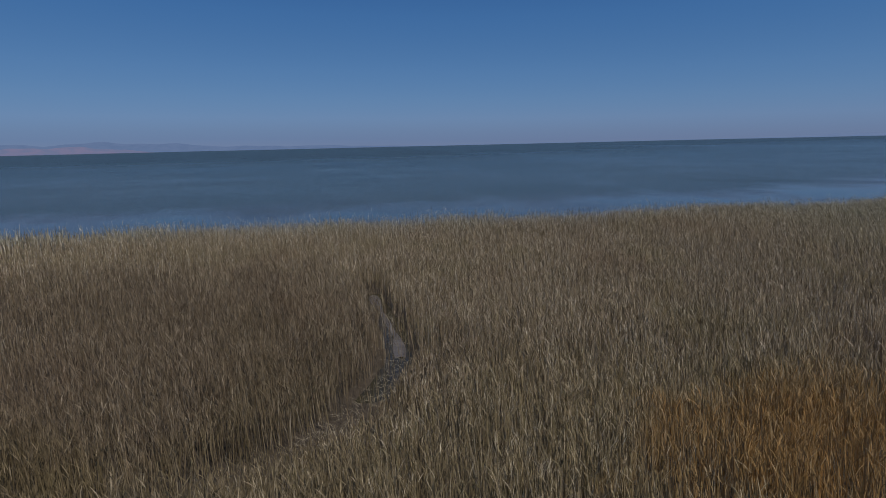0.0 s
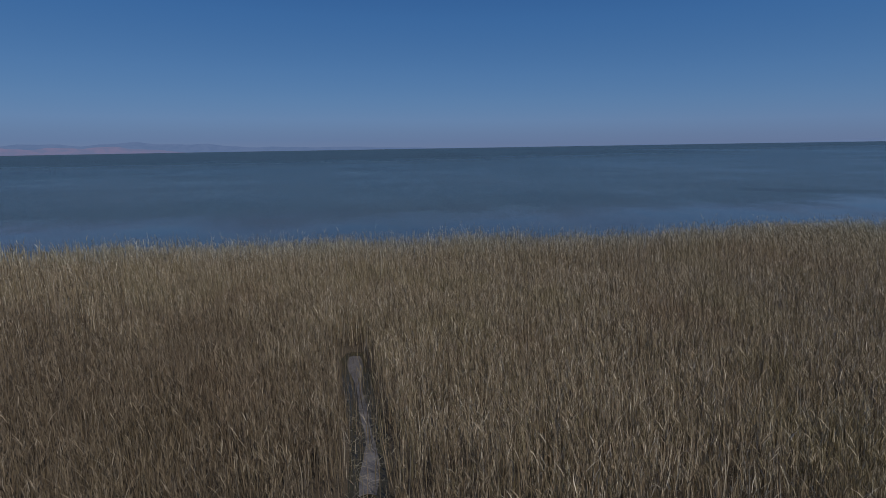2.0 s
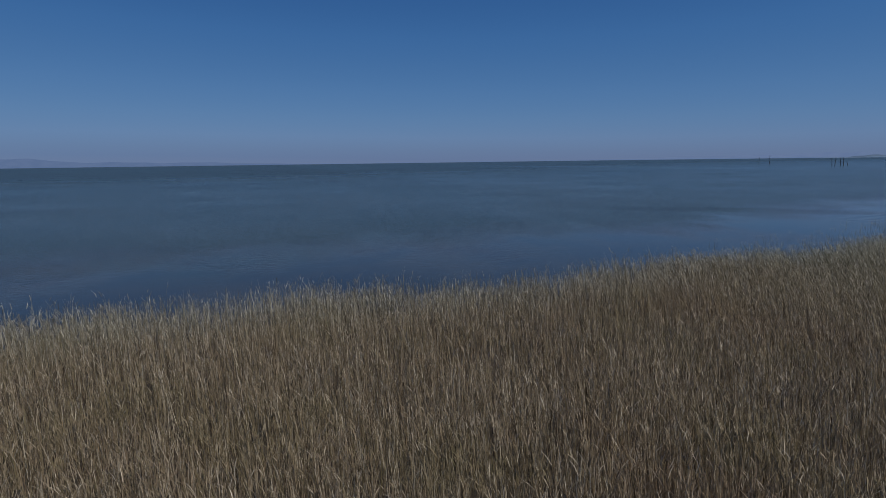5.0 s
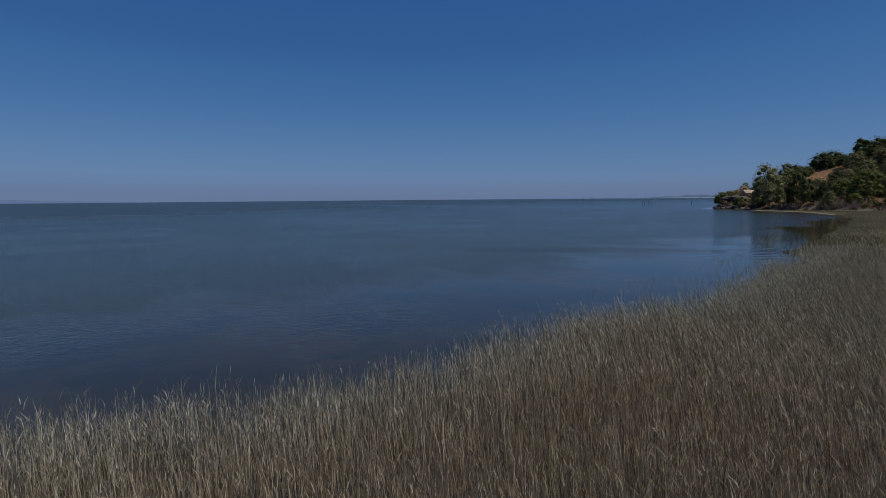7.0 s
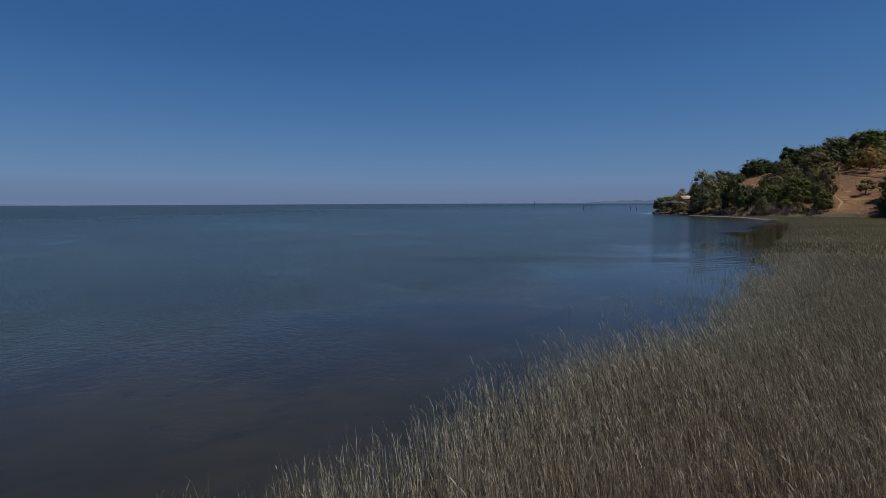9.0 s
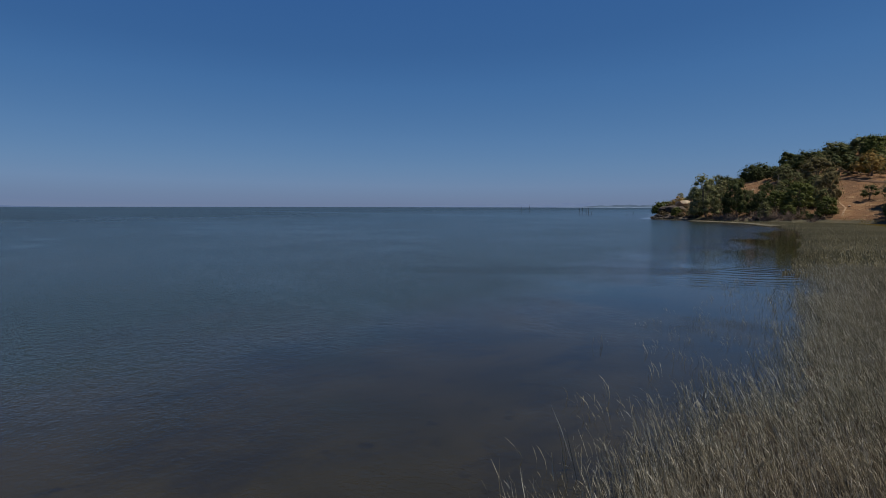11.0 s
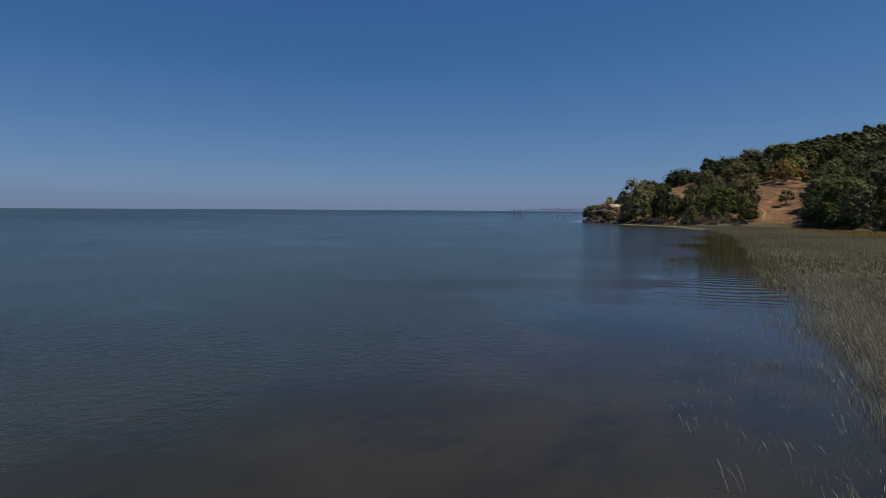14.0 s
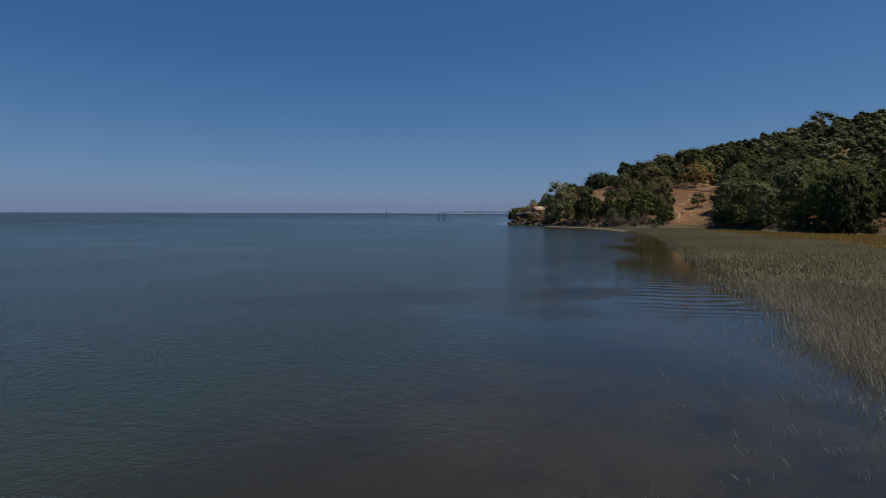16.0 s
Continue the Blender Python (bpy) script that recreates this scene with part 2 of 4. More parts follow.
def mat_grainy(name, a, b, scale, rough=0.85, bump=0.4):
    n = Nodes(name)
    c = n.mix(n.step(n.noise(scale, 6, 0.6), 0.35, 0.65), a, b)
    c = n.mix(n.math("MULTIPLY", n.step(n.noise(scale * 6, 4, 0.6), 0.55, 0.75), 0.5), c, tuple(v * 0.5 for v in a))
    n.bump(n.noise(scale * 4, 6, 0.65), bump, 0.2)
    return n.done(c, rough, Specular_IOR_Level=0.25)


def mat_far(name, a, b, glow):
    """Far land that glows, daylight and miles of haze put into its colour."""
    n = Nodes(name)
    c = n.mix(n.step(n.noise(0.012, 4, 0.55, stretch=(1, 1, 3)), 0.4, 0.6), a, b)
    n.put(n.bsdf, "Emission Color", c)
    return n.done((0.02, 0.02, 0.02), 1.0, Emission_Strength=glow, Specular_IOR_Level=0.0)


REED = mat_reed()
CORDGRASS = mat_tufts("cordgrass", (0.138, 0.126, 0.076), (0.18, 0.163, 0.10), (0.22, 0.196, 0.125))
PICKLEWEED = mat_tufts("pickleweed", (0.145, 0.096, 0.020), (0.225, 0.15, 0.03), (0.19, 0.14, 0.042))
DRY_GRASS = mat_tufts("dry_grass", (0.12, 0.064, 0.03), (0.18, 0.10, 0.05), (0.24, 0.15, 0.08))
GROUND, WATER = mat_ground(), mat_water()
BARK = mat_grainy("bark", (0.10, 0.08, 0.06), (0.17, 0.145, 0.115), 1.5)
DEAD = mat_grainy("dead_wood", (0.15, 0.105, 0.075), (0.25, 0.19, 0.145), 1.2)
ROCK = mat_grainy("shore_rock", (0.035, 0.029, 0.024), (0.09, 0.07, 0.055), 0.5, 0.9, 0.8)
PALE = mat_grainy("pale_stone", (0.30, 0.23, 0.15), (0.42, 0.34, 0.25), 0.4)
DIRT = mat_grainy("track_dirt", (0.36, 0.24, 0.14), (0.46, 0.34, 0.22), 0.3)
RUBBLE = mat_grainy("bank_rubble", (0.20, 0.12, 0.07), (0.34, 0.23, 0.14), 0.6)
BLEACHED = mat_grainy("bleached_wood", (0.19, 0.155, 0.12), (0.30, 0.255, 0.205), 1.4)
PILE = mat_grainy("weathered_pile", (0.035, 0.03, 0.027), (0.07, 0.06, 0.05), 1.0)
MUD = mat_grainy("channel_mud", (0.045, 0.043, 0.045), (0.08, 0.076, 0.08), 0.9, 0.3, 0.35)
STRAW = mat_tufts("pale_straw", (0.24, 0.21, 0.16), (0.36, 0.32, 0.25), (0.46, 0.42, 0.34))
TRACK = mat_grainy("path_dirt", (0.21, 0.135, 0.078), (0.30, 0.205, 0.125), 0.3)
SOIL = mat_grainy("bare_soil", (0.075, 0.042, 0.022), (0.14, 0.078, 0.042), 0.35)
SAND = mat_grainy("shore_sand", (0.095, 0.085, 0.055), (0.145, 0.127, 0.085), 0.15)
OAK = mat_leaf("oak_leaf", (0.031, 0.042, 0.015), (0.065, 0.082, 0.028), (0.105, 0.111, 0.038))
OLIVE = mat_leaf("olive_leaf", (0.071, 0.080, 0.034), (0.153, 0.162, 0.071), (0.212, 0.198, 0.098))
WILLOW = mat_leaf("willow_leaf", (0.093, 0.105, 0.045), (0.202, 0.214, 0.093), (0.279, 0.261, 0.129))
GREEN = mat_leaf("green_leaf", (0.054, 0.069, 0.018), (0.115, 0.137, 0.034), (0.186, 0.182, 0.057))
DUSTY = mat_leaf("dusty_leaf", (0.064, 0.059, 0.026), (0.153, 0.134, 0.059), (0.217, 0.173, 0.080))
GOLD = mat_leaf("golden_leaf", (0.163, 0.100, 0.027), (0.325, 0.225, 0.069), (0.413, 0.275, 0.100))
SCRUB_LEAF = mat_leaf("scrub_leaf", (0.06, 0.05, 0.026), (0.13, 0.10, 0.052), (0.19, 0.14, 0.075))


# ---- lie of the land ----
COAST = ((-4500, 30), (-300, 50), (-40, 56), (14, 56.3), (20, 57.1), (26, 58.8), (32, 60.0), (40, 60.7), (48, 61.7), (54, 63.1), (64, 66), (74, 69.5),
         (84, 72), (110, 80), (151, 93), (257, 130), (302, 155), (345, 187), (366, 224), (403, 281), (420, 292),
         (700, 420), (900, 480), (4500, 1000))
BASE = ((-4500, 100), (-600, 180), (-250, 255), (-100, 282), (0, 303), (24, 310), (55, 327), (80, 338), (104, 345),
        (124, 366), (155, 372), (180, 362), (200, 363), (228, 376), (281, 404), (300, 412), (4500, 412))
RISE = ((-40, 0), (0, 0), (6, 2.5), (14, 5), (50, 14), (150, 40.5), (270, 73), (370, 98), (480, 115), (600, 122), (1000, 110), (4000, 60))
BLUFF = ((-40, 0), (0, 0), (5, 4.5), (30, 17), (100, 42), (200, 70), (300, 95), (400, 112))


def table(pairs, v):
    p = np.array(pairs, float)
    return np.interp(v, p[:, 0], p[:, 1])


def wave(x, y, size, seed=0.0):
    """A smooth wandering value between about -1 and 1, for fields of points."""
    a, b = x / size + seed * 1.7, y / size - seed * 2.3
    return (np.sin(a * 1.9 + 1.3 * np.sin(b * 1.3 + seed)) + np.sin(b * 2.3 + 1.7 * np.sin(a * 0.9 - seed)) + np.sin(a * 3.7 - b * 3.1 + seed)) / 3


def shore(x, y):
    """Metres inland from the marsh's edge; negative over open water."""
    slope = (table(COAST, x + 2) - table(COAST, x - 2)) / 4
    return (table(COAST, x) - y) / np.sqrt(1 + slope ** 2) + 0.9 * wave(x, y, 9) + 0.5 * wave(x, y, 3, 4)


def hill(x, y):
    """Metres inland from the western foot of the hill, and from its northern shore."""
    west = (x - table(BASE, y)) * 0.93 + 4 * wave(x, y, 23, 2)
    north = np.where(x > 380, (table(COAST, x) - y) * 0.86 + 3 * wave(x, y, 17, 5), 1e4)
    return west, north


CHANNEL = np.array(((-10.5, 10.5), (-6.8, 13.3), (-5.2, 15.4), (-4.1, 18.3), (-3.5, 20.8), (-3.6, 23.5), (-4.2, 27), (-4.8, 31)))


def channel_gap(x, y):
    """Metres from the middle of the little tidal channel."""
    d = np.full(x.shape, 1e3)
    for (ax, ay), (bx, by) in zip(CHANNEL[:-1], CHANNEL[1:]):
        ux, uy = bx - ax, by - ay
        t = np.clip(((x - ax) * ux + (y - ay) * uy) / (ux * ux + uy * uy), 0, 1)
        d = np.minimum(d, np.hypot(x - ax - t * ux, y - ay - t * uy))
    return d


def height(x, y):
    (west, north), c = hill(x, y), shore(x, y)
    s = np.minimum(west, north)
    flat = np.clip(-0.06 + c * 0.03, -0.7, 0.14) + 0.03 * wave(x, y, 2.5, 1)
    flat = flat - 0.3 * np.clip(1.35 - channel_gap(x, y) / 0.65, 0, 1) * (y > 16.5)
    rise = np.minimum(table(RISE, west), table(BLUFF, north)) + np.clip(s / 60, 0, 1) * 3 * wave(x, y, 45, 3)
    return np.where(s > 0, np.maximum(rise, 0) + np.maximum(flat, 0.0), flat)


def gridded(name, xs, ys, zf, material, layers=()):
    """A sheet over the plan; layers are (name, function of x and y) kept at its points."""
    X, Y = np.meshgrid(xs, ys)
    Z = zf(X, Y)
    nx, ny = len(xs), len(ys)
    i = (np.arange(ny - 1)[:, None] * nx + np.arange(nx - 1)).ravel()
    quads = np.stack([i, i + 1, i + nx + 1, i + nx], 1)
    me = raw_mesh(name, np.stack([X.ravel(), Y.ravel(), Z.ravel()], 1), [quads], material)
    me.polygons.foreach_set("use_smooth", np.ones(len(quads), bool))
    for key, fn in layers:
        me.attributes.new(key, "FLOAT", "POINT").data.foreach_set("value", fn(X, Y).ravel().astype(np.float32))
    return new(name, me)


def raw_mesh(name, verts, faces, material):
    """A mesh from arrays of points and of faces with three or four corners."""
    me = bpy.data.meshes.new(name)
    me.vertices.add(len(verts))
    me.vertices.foreach_set("co", np.asarray(verts, np.float32).ravel())
    loops = np.concatenate([f.ravel() for f in faces]).astype(np.int32)
    sizes = np.concatenate([np.full(len(f), f.shape[1]) for f in faces])
    me.loops.add(len(loops))
    me.loops.foreach_set("vertex_index", loops)
    me.polygons.add(len(sizes))
    me.polygons.foreach_set("loop_start", np.concatenate([[0], np.cumsum(sizes)[:-1]]).astype(np.int32))
    me.update(calc_edges=True)
    me.materials.append(material)
    return me


def lines(*runs):
    return np.unique(np.concatenate([np.arange(a, b + 1e-6, s) for a, b, s in runs]))


XS = lines((-4500, -400, 410), (-400, -80, 20), (-80, -12, 2.2), (-12, 0, 0.5), (0, 120, 2.2), (120, 300, 4), (300, 760, 6), (760, 1300, 30), (1300, 4500, 400))
YS = lines((-4500, -400, 410), (-400, -40, 20), (-40, 8, 1.6), (8, 34, 0.6), (34, 110, 1.8), (110, 360, 4), (360, 800, 22), (800, 4500, 370))
tagged(gridded("ground", XS, YS, height, GROUND), "dark marsh mud rising to a dry golden grass hillside", "ground", kind="structure")


def chop(x, y):
    off = -shore(x, y)
    lee = table(((-50, 27), (60, 26), (140, 20), (210, 15), (270, 7)), x)
    return np.clip((off + 5 * wave(x, y, 17, 7) + 2 * wave(x, y, 6, 3) - lee * 0.55) / (lee * 0.9), 0, 1)


def deep(x, y):
    return np.clip((-shore(x, y) + 5 * wave(x, y, 19, 8) - 4) / 45, 0, 1)


def far_out(x, y):
    return np.clip((-shore(x, y) - 50) / 450, 0, 1)


def wide_out(x, y):
    off = -shore(x, y)
    return np.clip(np.maximum((off - 12) / 110, np.clip((x - 100) / 40, 0, 1) * (off - 6) / 14), 0, 1)


tagged(gridded("water", XS[::2], YS[::2], lambda x, y: 0 * x, WATER, (("chop", chop), ("deep", deep), ("far", far_out), ("wide", wide_out))),
       "calm grey-blue bay water with small wind ripples", "water", kind="structure")


# ---- marsh plants ----
def blade_points(x, y, z, h, lean_x, lean_y, w, levels, widths, curl, kink):
    """Points and faces of narrow bent leaves and stalks that taper to a tip: h high, leaning by a share of h."""
    n, k = len(x), len(levels)
    a = np.random.uniform(0, math.pi, n)
    cx, cy = np.cos(a) * w / 2, np.sin(a) * w / 2
    rings = []
    for s, f in zip(levels, widths):
        bend = kink * h * (0.3 + s) * (s > 0)
        px = x + lean_x * h * s ** curl + bend * np.random.normal(0, 1, n)
        py = y + lean_y * h * s ** curl + bend * np.random.normal(0, 1, n)
        pz = z + h * s * (1 - 0.12 * s * s)
        if s < 1:
            rings += [np.stack([px - cx * f, py - cy * f, pz], 1), np.stack([px + cx * f, py + cy * f, pz], 1)]
        else:
            rings += [np.stack([px, py, pz], 1)]
    m = len(rings)
    verts = np.stack(rings, 1).reshape(-1, 3)
    o = np.arange(n)[:, None] * m
    faces = [o + np.array([[2 * i, 2 * i + 1, 2 * i + 3, 2 * i + 2]]) for i in range(k - 2)]
    return verts, faces + [o + np.array([[m - 3, m - 2, m - 1]])]


def blades(name, x, y, z, h, lean_x, lean_y, w, levels, widths, material, curl=1.7):
    return new(name, raw_mesh(name, *blade_points(x, y, z, h, lean_x, lean_y, w, levels, widths, curl, 0.0), material))


def reed_field(name, boxes, density, width, levels, widths, leafy, label):
    """Reed stalks over boxes of the plan, with leafy short leaves on each."""
    x = np.concatenate([np.random.uniform(a, b, int((b - a) * (d - c) * density)) for a, c, b, d in boxes])
    y = np.concatenate([np.random.uniform(c, d, int((b - a) * (d - c) * density)) for a, c, b, d in boxes])
    # neighbouring stands grow into one another
    x, y = x + np.random.normal(0, 1.3, len(x)), y + np.random.normal(0, 1.3, len(x))
    sd = shore(x, y)
    thin = np.clip((x - 14) / 26, 0, 1)
    reach = 1.6 + 2.2 * thin + 2.6 * np.clip((x - 48) / 14, 0, 1)
    keep = np.clip((sd + reach) / (reach + 1.5 + 2 * thin), 0, 1) ** (1.2 + 2.4 * thin)
    keep *= 0.82 + 0.3 * wave(x, y, 3.1, 6) + 0.3 * wave(x, y, 0.9, 9)
    # the outermost reeds stand in ragged clumps
    keep *= np.where(sd < 0.4, np.clip(0.55 + 1.5 * wave(x, y, 1.3, 12), 0.03, 1.4), 1)
    r = np.random.rand
    gap, half = channel_gap(x, y), np.interp(y, (12, 14, 17, 18.5), (0.3, 0.6, 0.8, 0.76)) * (0.85 + 0.35 * r(len(x))) + 0.15 * wave(x, y, 1.2, 3)
    keep *= np.where(gap < half, 0.13, 1)
    ok = r(len(x)) < keep
    x, y, sd = x[ok], y[ok], sd[ok]
    east = np.clip((x - 34) / 22, 0, 1)
    n = len(x)
    tall = (1.92 - 0.3 * thin[ok] - 0.5 * east) * (1 + 0.09 * wave(x, y, 4.3, 2) + 0.05 * wave(x, y, 1.4, 5)) * np.where(sd < 2.5, 0.82 + 0.52 * r(n) ** 1.5, 1)
    tall *= np.where(sd < 0, 1 - east * np.clip(0.2 - 0.14 * sd, 0, 0.62), 1)
    # low matted growth along the southern bank of the channel
    bank = (x > np.interp(y, CHANNEL[:, 1], CHANNEL[:, 0])) & (y > 10.5) & (y < 20)
    tall = tall * np.where(bank, 0.42 + 0.58 * np.clip((channel_gap(x, y) - 0.8) / 2.6, 0, 1), 1)
    h = tall * (0.66 + 0.42 * r(n))
    a, lean = r(n) * 2 * math.pi, 0.02 + (0.13 + 0.12 * east) * r(n)
    wind = (0.05 + 0.30 * np.clip((x - 18) / 22, 0, 1)) * (0.6 + 0.8 * r(n))
    lx, ly = np.cos(a) * lean - 0.62 * wind, np.sin(a) * lean + 0.78 * wind
    z = np.maximum(height(x, y), -0.15)
    verts, faces = blade_points(x, y, z, h, lx, ly, width * (0.6 + 0.8 * r(n)), levels, widths, 1.15, 0.028)
    k = np.random.randint(0, n, int(n * leafy))
    s = 0.3 + 0.68 * r(len(k)) ** 0.6
    a, out = r(len(k)) * 2 * math.pi, 0.2 + 0.75 * r(len(k))
    v, f = blade_points(x[k] + lx[k] * h[k] * s ** 1.15, y[k] + ly[k] * h[k] * s ** 1.15, z[k] + h[k] * s * (1 - 0.12 * s * s), tall[k] * (0.08 + 0.13 * r(len(k))),
                        np.cos(a) * out + lx[k], np.sin(a) * out + ly[k], width * (0.65 + 0.55 * r(len(k))), (0, 0.5, 1), (0.6, 1.0, 0), 1.2, 0.03)
    ob = new(name, raw_mesh(name, np.concatenate([verts, v]), faces + [q + len(verts) for q in f], REED))
    inland = np.concatenate([np.repeat(sd, len(verts) // n), np.repeat(sd[k], 5)])
    ob.data.attributes.new("inland", "FLOAT", "POINT").data.foreach_set("value", inland.astype(np.float32))
    return tagged(ob, label, "reeds", kind="stuff")


PLAIN = ((0, 0.55, 1), (0.7, 1.0, 0))
reed_field("marsh_reeds", [(-16, 7, 16, 40)], 98, 0.0195, *PLAIN, 1.4, "dense dry brown reeds standing on the marsh")
reed_field("shore_reeds", [(-22, 40, 25, 60), (16, 12, 46, 42)], 54, 0.019, *PLAIN, 1.3, "dense dry brown reeds along the bay shore")
reed_field("west_reeds", [(-30, 14, -16, 40), (-30, 40, -22, 60)], 34, 0.026, *PLAIN, 1.1, "dense dark brown reeds west of the channel")
reed_field("olive_reeds", [(25, 42, 78, 82)], 56, 0.021, *PLAIN, 2.2, "thinner grey-olive reeds leaning over the shallows")
reed_field("far_olive_reeds", [(78, 40, 112, 92)], 27, 0.025, *PLAIN, 0.9, "short grey-olive reeds by the sheltered cove")
reed_field("outer_marsh_reeds", [(-62, 10, -30, 62), (78, 16, 112, 40), (46, 14, 78, 42), (-24, -6, 24, 7)], 15, 0.06, *PLAIN, 0.2, "dry brown and olive reeds farther along the shore")
reed_field("inland_reeds", [(-70, -34, 112, -6), (-70, -6, -24, 10), (24, -6, 112, 12), (-30, 7, -16, 14), (46, 12, 78, 14), (78, 12, 112, 16), (-70, 10, -62, 60)], 6, 0.15, *PLAIN, 0.0, "dry brown reeds covering the marsh farther inland")


def tuft_field(name, box, count, inside, high, wide, material, label, category, spread=0.35):
    a, c, b, d = box
    x, y = np.random.uniform(a, b, count), np.random.uniform(c, d, count)
    ok = inside(x, y)
    x, y = x[ok], y[ok]
    n = len(x)
    r = np.random.rand
    h = high * (0.65 + 0.6 * r(n)) * (1 + 0.15 * wave(x, y, 13, 4))
    t = r(n) * 2 * math.pi
    ob = blades(name, x, y, np.maximum(height(x, y), -0.1) - 0.02, h, np.cos(t) * spread * r(n) - 0.12, np.sin(t) * spread * r(n) + 0.16, wide * (0.6 + 0.8 * r(n)), (0, 0.6, 1), (0.8, 1.0, 0), material)
    return tagged(ob, label, category, kind="stuff")


def rust_band(x, y):
    """The low rusty growth between the cordgrass and the hill."""
    edge = table(((100, 22), (168, 44), (195, 55), (239, 73), (310, 115), (345, 134), (382, 156), (420, 178)), x)
    return y < edge + 3 * wave(x, y, 21, 3) + 1.5 * wave(x, y, 6, 5)


def on_flat(x, y, up=1):
    return (shore(x, y) > -2.2) & (np.minimum(*hill(x, y)) < up)


tuft_field("cordgrass", (98, -40, 400, 285), 330000, lambda x, y: on_flat(x, y) & ~rust_band(x, y), 0.62, 0.15, CORDGRASS, "low grey-olive cordgrass covering the far marsh", "marsh grass")
tuft_field("pickleweed", (112, -40, 396, 182), 95000, lambda x, y: on_flat(x, y, 7) & rust_band(x, y), 0.5, 0.26, PICKLEWEED, "low rusty-orange pickleweed at the foot of the hill", "marsh plants", 0.8)


# ---- parts and shapes ----
def part(name, bm, material, parent, label=""):
    me = bpy.data.meshes.new(name)
    bm.to_mesh(me)
    bm.free()
    me.materials.append(material)
    ob = new(name, me)
    ob.parent = parent
    return tagged(ob, label)


def array_part(name, verts, faces, material, parent, label=""):
    ob = new(name, raw_mesh(name, verts, faces, material))
    ob.parent = parent
    return tagged(ob, label)


def tube(bm, path, radii, sides=6):
    """A round limb along a path, tapering by its radii."""
    rings = []
    for i, (p, r) in enumerate(zip(path, radii)):
        d = (Vector(path[min(i + 1, len(path) - 1)]) - Vector(path[max(i - 1, 0)])).normalized()
        q = d.to_track_quat("Z", "Y")
        rings.append([bm.verts.new(Vector(p) + q @ Vector((math.cos(a) * r, math.sin(a) * r, 0))) for a in (2 * math.pi * k / sides for k in range(sides))])
    for a, b in zip(rings, rings[1:]):
        for k in range(sides):
            bm.faces.new((a[k], a[(k + 1) % sides], b[(k + 1) % sides], b[k]))
    bm.faces.new(rings[0][::-1])
    bm.faces.new(rings[-1])


def leaf_cloud(rng, centres, radii, count, size):
    """Many small crooked leaf sprays close over a set of lumps, facing outwards."""
    centres, radii = np.array(centres), np.array(radii)
    share = radii ** 2 / (radii ** 2).sum()
    which = rng.choice(len(radii), count, p=share)
    d = rng.normal(size=(count, 3))
    d[:, 2] += 0.35
    d /= np.linalg.norm(d, axis=1)[:, None]
    p = centres[which] + d * (radii[which] * rng.uniform(0.66, 1.1, count))[:, None] * np.array((1, 1, 0.88))
    p = p + rng.normal(size=(count, 3)) * radii.mean() * 0.09
    out = p - centres.mean(0) + np.array((0, 0, radii.mean()))
    out /= np.linalg.norm(out, axis=1)[:, None]
    nrm = d * 0.35 + out * 0.85 + rng.normal(size=(count, 3)) * 0.42
    nrm /= np.linalg.norm(nrm, axis=1)[:, None]
    u = np.cross(nrm, rng.normal(size=(count, 3)))
    u /= np.linalg.norm(u, axis=1)[:, None]
    v = np.cross(nrm, u)
    s = size * rng.uniform(0.5, 1.3, count)[:, None]
    bend = nrm * s * 0.2
    k = rng.uniform(0.5, 1.0, (count, 4, 1))
    quad = np.stack([p - u * s * k[:, 0], p - v * s * k[:, 1] * 0.8 + bend, p + u * s * k[:, 2], p + v * s * k[:, 3] * 0.8 + bend], 1)
    faces = np.arange(count * 4).reshape(-1, 4)
    tri = np.concatenate([faces[:, [0, 1, 3]], faces[:, [1, 2, 3]]])
    return quad.reshape(-1, 3), [tri]


def ball(level):
    bm = bmesh.new()
    bmesh.ops.create_icosphere(bm, subdivisions=level, radius=1)
    v = np.array([p.co[:] for p in bm.verts])
    f = np.array([[p.index for p in q.verts] for q in bm.faces])
    bm.free()
    return v, f


ROUGH_BALL = ball(1)


def leaf_masses(rng, centres, radii, shape, fill):
    """The dense inner masses of foliage, knobbly and uneven."""
    verts, faces = [], []
    for c, r in zip(centres, radii):
        k = 1 + rng.normal(0, 0.16, len(shape[0]))[:, None]
        verts.append(shape[0] * k * r * fill * np.array((1, 1, 0.88)) + np.array(c))
        faces.append(shape[1] + len(verts[0]) * (len(verts) - 1))
    return np.concatenate(verts), np.concatenate(faces)


